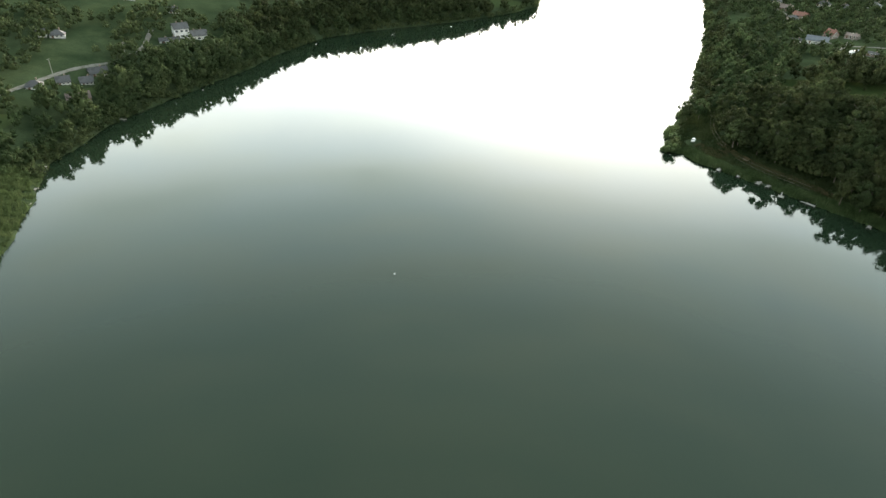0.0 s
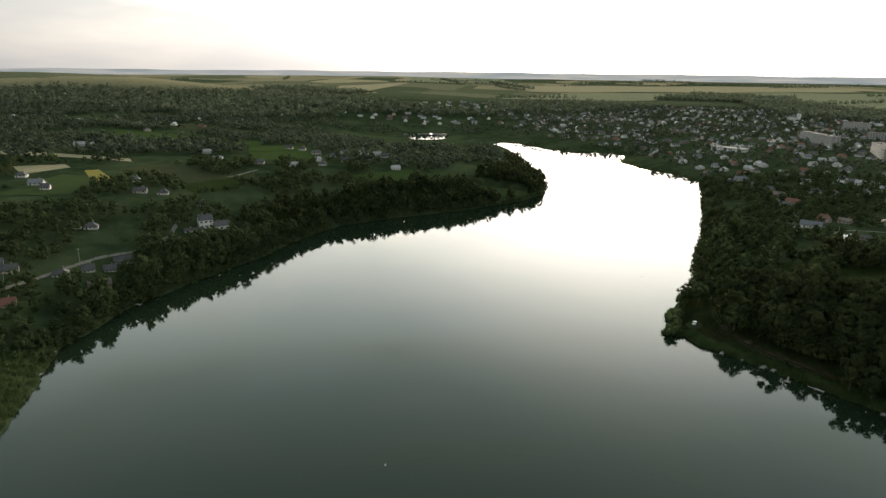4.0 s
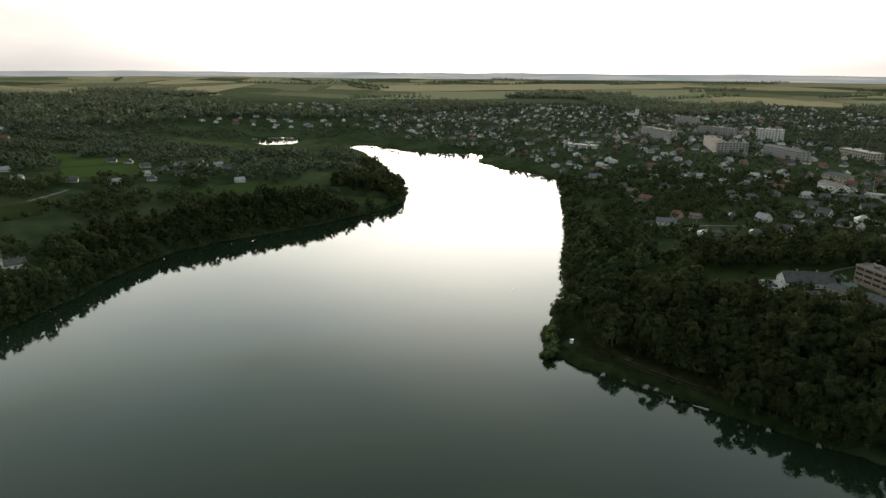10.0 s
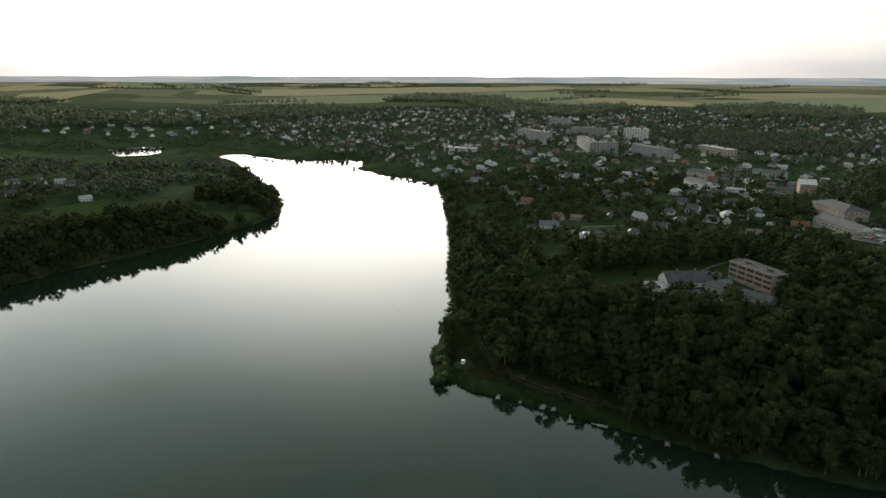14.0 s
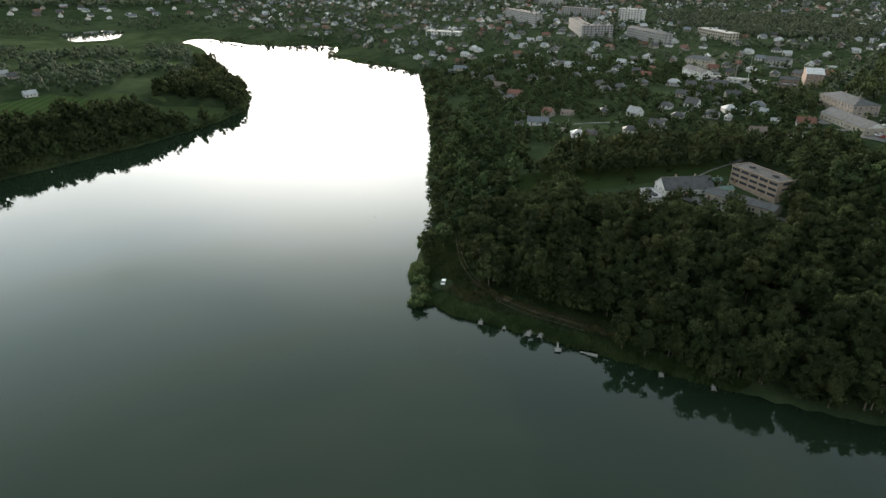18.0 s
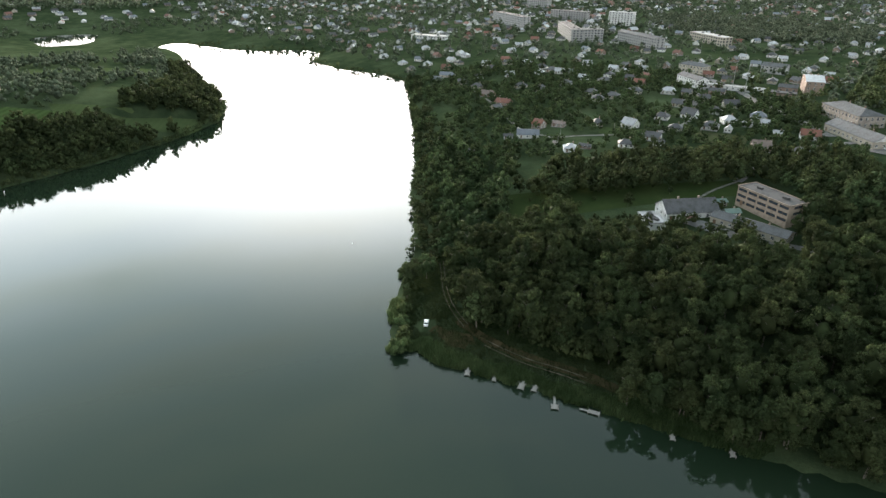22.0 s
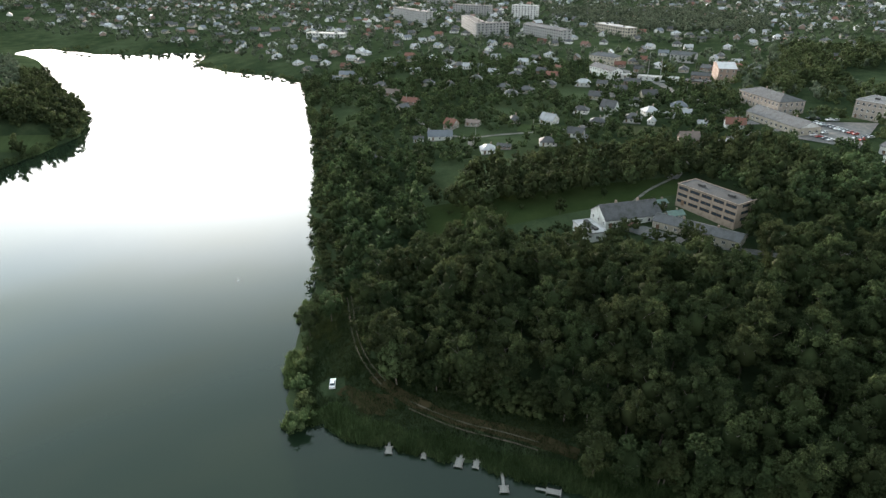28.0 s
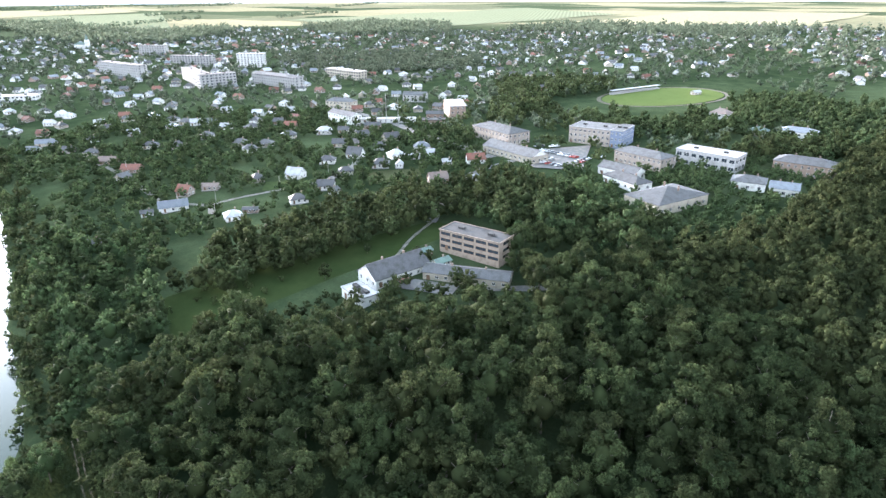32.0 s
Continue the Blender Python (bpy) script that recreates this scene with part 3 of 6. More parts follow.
WOODEN = surface("weathered boards", (0.22, 0.21, 0.195), (0.34, 0.325, 0.30), 3.0, 0.9, stain=(0.18, 0.165, 0.145))
CLEAR = []  # circles of the plan that stay free of trees
FOOT = []  # outlines of the larger buildings


def box(bm, x0, x1, y0, y1, z0, z1):
    v = [bm.verts.new((x, y, z)) for z in (z0, z1) for x, y in ((x0, y0), (x1, y0), (x1, y1), (x0, y1))]
    for f in ((3, 2, 1, 0), (4, 5, 6, 7), (0, 1, 5, 4), (1, 2, 6, 5), (2, 3, 7, 6), (3, 0, 4, 7)):
        bm.faces.new([v[i] for i in f])


def finish(bm, name, *materials):
    me = bpy.data.meshes.new(name)
    bm.to_mesh(me)
    bm.free()
    for m in materials:
        me.materials.append(m)
    return me


def part(name, bm, material, parent, label=""):
    """Links a bmesh or a mesh as one part of a thing."""
    me = finish(bm, name, material) if isinstance(bm, bmesh.types.BMesh) else bm
    ob = new(name, me)
    ob.parent = parent
    return tagged(ob, label)


PANES = {}


def one_piece(w, h):
    """Frame and glass of a window of a house farther off, as one mesh."""
    key = (round(w, 2), round(h, 2), "one")
    if key not in PANES:
        bm = bmesh.new()
        box(bm, -w / 2, w / 2, -0.05, 0.02, -h / 2, h / 2)
        bm.faces.ensure_lookup_table()
        k = len(bm.faces)
        for a, b2 in ((-w / 2 + 0.1, -0.04), (0.04, w / 2 - 0.1)):
            box(bm, a, b2, -0.058, -0.01, -h / 2 + 0.1, h / 2 - 0.1)
        bm.faces.ensure_lookup_table()
        for f in bm.faces[k:]:
            f.material_index = 1
        PANES[key] = finish(bm, "window", FRAME_W, GLASS)
    return PANES[key]


def window(parent, x, y, z, turn, w, h, frame_mat=None, plain=False):
    """A window whose wall faces -y before it is turned; its pane is a part of it."""
    if plain:
        ob = new("window", one_piece(w, h))
        ob.parent = parent
        ob.matrix_basis = pose(x, y, z, 0, 0, turn)
        return
    key = (round(w, 2), round(h, 2), (frame_mat or FRAME_W).name)
    if key not in PANES:
        bm = bmesh.new()
        t = 0.09
        for a in ((-w / 2, w / 2, h / 2 - t, h / 2), (-w / 2, w / 2, -h / 2, -h / 2 + t), (-w / 2, -w / 2 + t, -h / 2 + t, h / 2 - t), (w / 2 - t, w / 2, -h / 2 + t, h / 2 - t), (-t / 3, t / 3, -h / 2 + t, h / 2 - t)):
            box(bm, a[0], a[1], -0.07, 0.02, a[2], a[3])
        fr = finish(bm, "window", frame_mat or FRAME_W)
        bm = bmesh.new()
        box(bm, -w / 2 + t, w / 2 - t, -0.02, 0.01, -h / 2 + t, h / 2 - t)
        PANES[key] = fr, finish(bm, "pane", GLASS)
    fr, pane = PANES[key]
    ob = new("window", fr)
    ob.parent = parent
    ob.matrix_basis = pose(x, y, z, 0, 0, turn)
    new("pane", pane).parent = ob


def gable_roof(w, d, z, rise, over=0.45, thick=0.16):
    """Two slabs that meet at a ridge along x."""
    bm = bmesh.new()
    k = rise / (d / 2)
    e = d / 2 + over
    for s in (-1, 1):
        v = [bm.verts.new((x, y, q)) for t in (0, thick) for x, y, q in
             ((-w / 2 - over, s * e, z - k * over + t), (w / 2 + over, s * e, z - k * over + t), (w / 2 + over, 0, z + rise + t), (-w / 2 - over, 0, z + rise + t))]
        for f in ((0, 1, 2, 3), (4, 5, 6, 7), (0, 1, 5, 4), (1, 2, 6, 5), (2, 3, 7, 6), (3, 0, 4, 7)):
            bm.faces.new([v[i] for i in f])
    box(bm, -w / 2 - over, w / 2 + over, -0.14, 0.14, z + rise + thick * 0.7, z + rise + thick + 0.05)
    bmesh.ops.recalc_face_normals(bm, faces=bm.faces)
    return bm


def hip_roof(w, d, z, rise, over=0.45, flat=0.0):
    """Four slopes; its ridge runs along x."""
    bm = bmesh.new()
    a, b = w / 2 + over, d / 2 + over
    r = max(a - b * 0.9, 0.15)
    zb = z - over * rise / (d / 2)
    lo = [bm.verts.new(p) for p in ((-a, -b, zb), (a, -b, zb), (a, b, zb), (-a, b, zb))]
    up = [bm.verts.new((x, y, zb + 0.16)) for x, y in ((-a, -b), (a, -b), (a, b), (-a, b))]
    rd = [bm.verts.new((-r, 0, z + rise)), bm.verts.new((r, 0, z + rise))]
    bm.faces.new(lo[::-1])
    for i in range(4):
        bm.faces.new((lo[i], lo[(i + 1) % 4], up[(i + 1) % 4], up[i]))
    for f in ((up[0], up[1], rd[1], rd[0]), (up[1], up[2], rd[1]), (up[2], up[3], rd[0], rd[1]), (up[3], up[0], rd[0])):
        bm.faces.new(f)
    return bm


def gable_walls(w, d, h, rise):
    bm = bmesh.new()
    v = [bm.verts.new(p) for x in (-w / 2, w / 2) for p in ((x, -d / 2, 0), (x, d / 2, 0), (x, d / 2, h), (x, 0, h + rise), (x, -d / 2, h))]
    bm.faces.new(v[4::-1]), bm.faces.new(v[5:])
    for i, j in ((0, 1), (1, 2), (4, 0)):
        bm.faces.new((v[i], v[j], v[j + 5], v[i + 5]))
    bm.faces.new((v[2], v[3], v[8], v[7])), bm.faces.new((v[3], v[4], v[9], v[8]))
    bmesh.ops.recalc_face_normals(bm, faces=bm.faces)
    return bm


HOUSES = {}


def house(x, y, turn, shape, wall, roof, w, d, h, rise, label, group="", plain=False):
    """A house with plinth, walls, roof, chimney, door and windows; alike ones share their meshes."""
    w, d, h, rise = 0.84 * w, 0.84 * d, 0.95 * h, 0.88 * rise
    z = min(ground_z(x + a, y + b) for a in (-4, 4) for b in (-4, 4))
    m = pose(x, y, z + 0.3, 0, 0, turn)
    CLEAR.append((x, y, 0.55 * max(w, d) + 0.5))
    key = (shape, wall.name, roof.name, w, d, h, rise, label)
    if key in HOUSES:
        return copy_thing(HOUSES[key], m)
    base = tagged(new("house"), label, "house", group)
    bm = bmesh.new()
    box(bm, -w / 2 - 0.08, w / 2 + 0.08, -d / 2 - 0.08, d / 2 + 0.08, -2.5, 0.35)
    part("plinth", bm, CONCRETE, base)
    if shape == "gable":
        part("wall", gable_walls(w, d, h, rise), wall, base)
        part("roof", gable_roof(w, d, h, rise), roof, base)
    else:
        bm = bmesh.new()
        box(bm, -w / 2, w / 2, -d / 2, d / 2, 0, h)
        part("wall", bm, wall, base)
        part("roof", hip_roof(w, d, h, rise), roof, base)
    bm = bmesh.new()
    box(bm, w * 0.16, w * 0.16 + 0.55, d * 0.08, d * 0.08 + 0.55, h, h + rise + 0.75)
    box(bm, w * 0.16 - 0.08, w * 0.16 + 0.63, d * 0.08 - 0.08, d * 0.08 + 0.63, h + rise + 0.75, h + rise + 0.88)
    part("chimney", bm, BRICK, base)
    bm = bmesh.new()
    box(bm, -w * 0.3 - 0.5, -w * 0.3 + 0.5, -d / 2 - 0.06, -d / 2 + 0.02, 0.1, 2.15)
    part("door", bm, FRAME_B, base)
    for px in (-0.02, 0.3):
        window(base, w * px, -d / 2, 1.6, 0, 1.2, 1.3, None, plain)
    window(base, -w * 0.25, d / 2, 1.6, 180, 1.2, 1.3, None, plain)
    window(base, w * 0.2, d / 2, 1.6, 180, 1.2, 1.3, None, plain)
    for s, tn in ((1, 90), (-1, -90)):
        window(base, s * w / 2, -d * 0.22, 1.6, tn, 1.1, 1.3, None, plain)
        if not plain:
            window(base, s * w / 2, d * 0.22, 1.6, tn, 1.1, 1.3)
        if shape == "gable" and rise > 2.9:
            window(base, s * w / 2, 0, h + rise * 0.36, tn, 1.0, 1.0, None, plain)
    base.matrix_basis = m
    HOUSES[key] = base
    return base


def block(x, y, turn, length, depth, storeys, sh, bays, wall, roof, roof_mat, label, category="building", rise=2.2, win=(1.7, 1.5), frame_mat=None, trim=None, far=False, lift=0.4):
    """A larger building. Its front-left corner stands at x, y; the front runs along its x, the depth along its y."""
    base = tagged(new("building"), label, category)
    c, s = math.cos(radians(turn)), math.sin(radians(turn))
    spots = [(x + c * u * length - s * v * depth, y + s * u * length + c * v * depth) for u in (0, 0.33, 0.66, 1) for v in (0, 0.5, 1)]
    z = min(ground_z(*q) for q in spots) + lift
    FOOT.append([(x + c * u - s * v, y + s * u + c * v) for u, v in ((0, 0), (length, 0), (length, depth), (0, depth))])
    h, pitch, g = storeys * sh, length / bays, 0.22
    ends = max(1, int(depth / pitch))
    ep = depth / ends
    w, wh = min(win[0], pitch * 0.86), win[1]
    bm = bmesh.new()
    box(bm, g, length - g, g, depth - g, -3, h - 0.05)
    for k in range(storeys + 1):
        lo, hi = (-3 if k == 0 else (k - 1) * sh + 0.95 + wh, (k * sh + 0.95) if k < storeys else h)
        box(bm, 0, length, 0, g + 0.02, lo, hi), box(bm, 0, length, depth - g - 0.02, depth, lo, hi)
        box(bm, 0, g + 0.02, g, depth - g, lo, hi), box(bm, length - g - 0.02, length, g, depth - g, lo, hi)
    for k in range(storeys):
        lo, hi = k * sh + 0.95, k * sh + 0.95 + wh
        for i in range(bays + 1):
            a, b2 = max(0, (i - 0.5) * pitch + w / 2), min(length, (i + 0.5) * pitch - w / 2)
            box(bm, a, b2, 0, g + 0.01, lo, hi), box(bm, a, b2, depth - g - 0.01, depth, lo, hi)
        we = min(w, ep * 0.6)
        for i in range(ends + 1):
            a, b2 = max(g, (i - 0.5) * ep + we / 2), min(depth - g, (i + 0.5) * ep - we / 2)
            box(bm, 0, g + 0.01, a, b2, lo, hi), box(bm, length - g - 0.01, length, a, b2, lo, hi)
    part("wall", bm, wall, base)
    if far:
        bm = bmesh.new()
        for k in range(storeys):
            lo, hi = k * sh + 0.95, k * sh + 0.95 + wh
            for i in range(bays):
                q = (i + 0.5) * pitch
                for y0, y1 in ((0.12, g), (depth - g, depth - 0.12)):
                    box(bm, q - w / 2, q - 0.05, y0, y1, lo, hi), box(bm, q + 0.05, q + w / 2, y0, y1, lo, hi)
            for i in range(ends):
                q, we = (i + 0.5) * ep, min(w, ep * 0.6)
                for x0, x1 in ((0.12, g), (length - g, length - 0.12)):
                    box(bm, x0, x1, q - we / 2, q + we / 2, lo, hi)
        tagged(part("window_panes", bm, GLASS, base, "rows of dark windows"), kind="stuff")
    for k in range(0 if far else storeys):
        zc = k * sh + 0.95 + wh / 2
        for i in range(bays):
            window(base, (i + 0.5) * pitch, 0.14, zc, 0, w, wh, frame_mat)
            window(base, (i + 0.5) * pitch, depth - 0.14, zc, 180, w, wh, frame_mat)
        for i in range(ends):
            window(base, 0.14, (i + 0.5) * ep, zc, -90, min(w, ep * 0.6), wh, frame_mat)
            window(base, length - 0.14, (i + 0.5) * ep, zc, 90, min(w, ep * 0.6), wh, frame_mat)
    bm = bmesh.new()
    box(bm, pitch * 0.6 - 0.7, pitch * 0.6 + 0.7, -0.09, -0.01, 0.05, 2.2)
    part("door", bm, FRAME_B, base)
    if roof == "flat":
        bm = bmesh.new()
        box(bm, -0.25, length + 0.25, -0.25, depth + 0.25, h, h + 0.3)
        part("roof", bm, roof_mat, base)
        bm = bmesh.new()
        for a in ((-0.3, length + 0.3, -0.3, 0.0), (-0.3, length + 0.3, depth, depth + 0.3), (-0.3, 0.0, 0.0, depth), (length, length + 0.3, 0.0, depth)):
            box(bm, *a, h + 0.1, h + 0.52)
        part("parapet", bm, trim or roof_mat, base)
        for u in (0.25, 0.75):
            bm = bmesh.new()
            box(bm, length * u - 1.3, length * u + 1.3, depth * 0.45, depth * 0.45 + 1.6, h + 0.3, h + 1.2)
            part("roof_hatch", bm, TAR, base)
    else:
        ob = part("roof", (gable_roof if roof == "gable" else hip_roof)(length, depth, h, rise, 0.5), roof_mat, base)
        ob.location = (length / 2, depth / 2, 0)
        if roof == "gable":
            for xx in (0.02, length - 0.02):
                bm = bmesh.new()
                v = [bm.verts.new((xx, yy, zz)) for yy, zz in ((0.05, h - 0.02), (depth - 0.05, h - 0.02), (depth / 2, h + rise - 0.03))]
                bm.faces.new(v)
                v2 = [bm.verts.new((xx + (0.2 if xx < 1 else -0.2), q.co.y, q.co.z)) for q in v]
                bm.faces.new(v2[::-1])
                for i in range(3):
                    bm.faces.new((v[i], v[(i + 1) % 3], v2[(i + 1) % 3], v2[i]))
                bmesh.ops.recalc_face_normals(bm, faces=bm.faces)
                part("gable", bm, trim or wall, base)
        for u in (0.3, 0.7):
            bm = bmesh.new()
            box(bm, length * u, length * u + 0.7, depth * 0.56, depth * 0.56 + 0.7, h, h + rise + 0.9)
            part("chimney", bm, BRICK, base)
    base.matrix_basis = pose(x, y, z, 0, 0, turn)
    return base


# the school by the wood and its yard
block(312, 297.5, -94, 28.5, 11, 3, 2.8, 5, TAN, "flat", TAR, "three-storey tan panel building with brown window bands", win=(4.9, 1.4), frame_mat=FRAME_B, trim=TAN, lift=1.9)
block(287, 290, -75, 33, 9, 1, 3.4, 9, CREAM, "gable", SLATE, "long low cream building with grey roofing in the school yard", rise=1.5, win=(1.3, 1.3))
block(271.5, 300.5, -20, 25, 12.5, 1, 3.6, 7, WHITE, "gable", SLATE, "white hall with a steep grey corrugated roof", rise=4.2, win=(1.2, 1.4))
annex = block(262, 309, -109, 13, 7.5, 1, 3.4, 3, WHITE, "flat", PALE_FELT, "white annex with a flat pale roof", win=(1.2, 1.2))
bm = bmesh.new()
box(bm, 3.2, 10.2, 2.0, 5.6, 3.7, 3.78)
part("roof_inset", bm, TAR, annex, "grey felt inset in the pale roof")
house(300, 289.5, -20, "gable", CREAM, GREENROOF, 8, 5, 2.6, 1.2, "low shed with green sheet roofing in the school yard")
house(306, 301, -20, "gable", BRICK, GREENROOF, 6, 4.5, 2.4, 0.9, "small brick shed with a green roof")


def awning(x, y, turn):
    base = tagged(new("awning"), "red canvas awning on posts in the yard", "awning")
    bm = bmesh.new()
    box(bm, -2.4, 2.4, -1.6, 1.6, 2.5, 2.62)
    part("canopy", bm, RED, base)
    for sx in (-2.2, 2.2):
        for sy in (-1.4, 1.4):
            bm = bmesh.new()
            box(bm, sx - 0.05, sx + 0.05, sy - 0.05, sy + 0.05, 0, 2.5)
            part("post", bm, WOODEN, base)
    base.matrix_basis = pose(x, y, ground_z(x, y), 0, 0, turn)


awning(279, 293.5, -20)

# the square and its public buildings
block(411, 249, -118, 22, 36, 1, 5.2, 4, CREAM, "hip", SLATE, "wide low hall under a grey hipped roof", rise=4.2, win=(1.6, 1.6))
block(455, 277, -107, 24, 11, 1, 4.4, 5, WHITE, "gable", SLATE, "white shed with a grey gabled roof", rise=2.6)
block(442, 270, -120, 25, 12, 1, 4.2, 5, WHITE, "hip", SLATE, "white workshop with a grey hipped roof", rise=2.8)
block(486, 277, -111, 33, 15, 2, 3.7, 10, PEACH, "hip", SLATE, "two-storey peach public building with white windows", rise=2.6, win=(1.5, 1.7))
block(519, 319, -93, 29, 22, 3, 3.5, 9, PEACH, "flat", SLATE, "three-storey peach building with a grey roof", win=(1.5, 1.6), trim=PANEL)
block(516.5, 289.5, -93, 8, 24, 3, 3.7, 3, BLUE, "flat", SLATE, "stair wing painted blue with white fins", win=(1.0, 1.8), trim=PANEL)
block(502, 244, -103, 36, 16, 2, 4.5, 8, PANEL, "flat", PALE_FELT, "pale two-storey panel building with wide windows", win=(3.2, 2.2), trim=PANEL)
block(512, 191, -98, 31, 16, 2, 3.6, 9, BRICK, "hip", SLATE, "two-storey brick building with a grey hipped roof", rise=3.0, win=(1.3, 1.5))
block(467, 207, -88, 17, 14, 1, 4.2, 3, WHITE, "hip", SLATE, "low white hall with a grey roof", rise=2.6)
block(466, 188, -88, 14, 11, 1, 4.0, 3, WHITE, "gable", BLUEGREY, "white annex with a blue-grey roof", rise=2.4)
block(466, 358, -111, 44, 15, 1, 4.2, 11, CREAM, "gable", SLATE, "long grey-roofed hall with white gables beside the car park", rise=3.2, trim=WHITE)
block(503, 386, -114, 40, 19, 2, 3.9, 11, PEACH, "hip", SLATE, "two-storey peach school building with a row of tall windows", rise=3.2, win=(1.5, 2.0))
block(553, 434, -50, 13, 34, 3, 3.5, 3, BRICK, "gable", LIGHT, "three-storey brick building with a pale blue-white roof", rise=2.4, win=(1.4, 1.6))
block(592, 196, -97, 23, 13, 2, 3.6, 6, WHITE, "hip", BLUEGREY, "two-storey white house with a blue-grey roof", rise=2.6)
block(636, 248, -110, 14, 11, 2, 3.6, 4, WHITE, "hip", BROWN, "white two-storey house with a brown roof", rise=3.2)
block(600, 215, -97, 12, 10, 1, 3.4, 3, CREAM, "hip", GREENROOF, "cream house with a pale green roof", rise=2.4)
block(503, 521, -103, 30, 11, 2, 3.2, 9, WHITE, "gable", SLATE, "long white two-storey house with rows of dark windows", rise=2.4, win=(1.4, 1.4))
block(505, 488, -58, 43, 6, 1, 2.9, 10, WHITE, "flat", PALE_FELT, "long row of low white garages", win=(1.6, 1.2), trim=WHITE)
block(520, 440, -60, 18, 10, 1, 3.6, 4, BRICK, "flat", TAR, "low brown brick store with a flat roof", win=(1.2, 1.0))
block(545, 452, -60, 14, 9, 1, 3.8, 3, BRICK, "gable", SLATE, "brown brick workshop with a grey roof", rise=1.8)
block(485, 470, -60, 12, 8, 1, 3.2, 3, BRICK, "gable", SLATE, "small brick outbuilding with a grey roof", rise=1.8)
block(545, 560, -80, 26, 12, 2, 3.4, 7, CREAM, "hip", SLATE, "two-storey cream house under trees", rise=2.6)
block(610, 520, -70, 22, 12, 2, 3.2, 6, PANEL, "gable", SLATE, "grey two-storey house among the trees", rise=2.4)
# flats and larger blocks farther off
block(611, 841, -116, 95, 13, 5, 2.9, 22, PANEL, "flat", TAR, "long five-storey block of flats in pale panels", "apartment building", win=(2.0, 1.4), trim=PANEL, far=True)
block(569, 757, -22, 40, 12, 5, 2.9, 10, PANEL, "flat", TAR, "five-storey block of flats facing the lake", "apartment building", win=(2.0, 1.4), trim=PANEL, far=True)
block(628, 741, -97, 75, 12, 4, 2.9, 18, PANEL, "gable", SLATE, "four-storey block of flats with a grey roof", "apartment building", win=(2.0, 1.4), far=True)
block(725, 872, -60, 36, 14, 6, 2.9, 8, WHITE, "flat", PALE_FELT, "tall white block of flats", "apartment building", win=(2.0, 1.4), trim=WHITE, far=True)
block(599, 989, -94, 90, 13, 5, 2.9, 20, PANEL, "flat", TAR, "far pale block of flats", "apartment building", win=(2.0, 1.4), trim=PANEL, far=True)
block(687, 962, -65, 60, 13, 5, 2.9, 14, PANEL, "flat", TAR, "far grey block of flats", "apartment building", win=(2.0, 1.4), trim=PANEL, far=True)
block(769, 1148, -66, 44, 13, 5, 2.9, 10, PANEL, "flat", TAR, "distant pale block of flats", "apartment building", win=(2.0, 1.4), trim=PANEL, far=True)
block(714, 706, -100, 60, 14, 3, 3.2, 14, CREAM, "flat", PALE_FELT, "three-storey cream school with a pale roof", win=(2.2, 1.7), trim=CREAM, far=True)
block(422, 905, -50, 48, 12, 2, 3.4, 12, WHITE, "flat", PALE_FELT, "long white two-storey building above the lake", win=(1.8, 1.6), trim=WHITE, far=True)
# the villa on the far bank
block(-146, 425, 28, 9, 9, 2, 3.2, 3, WHITE, "gable", SLATE, "white two-storey villa with a grey roof on the far bank", "house", rise=2.8)
block(-138, 429.5, 28, 11, 8, 1, 3.4, 3, WHITE, "gable", SLATE, "white wing of the villa with a grey roof", "house", rise=2.6)
block(-152, 413, 22, 12, 5, 1, 2.7, 3, WHITE, "gable", SLATE, "white garage row beside the villa", "house", rise=1.2)

G = "village houses"
CLEAR.extend([(-138, 420, 9), (-150, 408, 8), (-129, 424, 7), (-124, 433, 6), (-180, 326, 7), (-172, 334, 6), (-178, 349, 5), (-198, 312, 7), (-210, 310, 6), (438, 302, 13), (427, 300, 8), (450, 312, 10), (-204, 293, 3), (-200, 305, 3), (-196, 309, 3), (-192, 324, 3), (-186, 340, 3), (-178, 356, 3), (-166, 368, 4), (-159, 384, 4), (-158, 398, 3), (281, 288, 4), (283, 280, 3), (645, 290, 30), (615, 283, 22), (682, 262, 30), (300, 404, 10), (330, 424, 13), (318, 448, 9), (372, 418, 8), (300, 445, 8)])
# houses of the near village
house(301, 455, -35, "gable", WHITE, BLUEGREY, 17, 9, 3.0, 3.0, "long white farmhouse with a blue-grey roof", G)
house(290, 462, -35, "gable", WHITE, SLATE, 7, 5, 2.4, 1.2, "low white outbuilding beside the farmhouse", G)
house(319, 468, -75, "gable", PEACH, RED, 9, 8, 3.4, 3.4, "peach house with a steep red-brown gable", G)
house(331, 461, -60, "gable", PEACH, BROWN, 11, 6, 2.8, 1.4, "peach outbuilding with a low brown roof", G)
house(303, 412, -30, "hip", WHITE, LIGHT, 9.5, 9, 2.8, 2.6, "small white house with a bright zinc hipped roof", G)
house(313, 410, -60, "gable", BRICK, SLATE, 9, 4, 2.2, 1.0, "row of low brick sheds", G)
house(366, 429, -78, "gable", WHITE, LIGHT, 11.5, 9, 3.0, 3.8, "white house with a bright zinc gabled roof", G)
house(352, 446, -30, "hip", CREAM, SLATE, 8, 8, 2.8, 3.0, "small cream house with a grey pyramid roof", G)
house(357, 398, -60, "gable", WHITE, SLATE, 11, 8, 2.8, 3.0, "white house with a grey gabled roof", G)
house(352, 388, 10, "gable", WHITE, SLATE, 7, 5, 2.5, 1.6, "low white lean-to house", G)
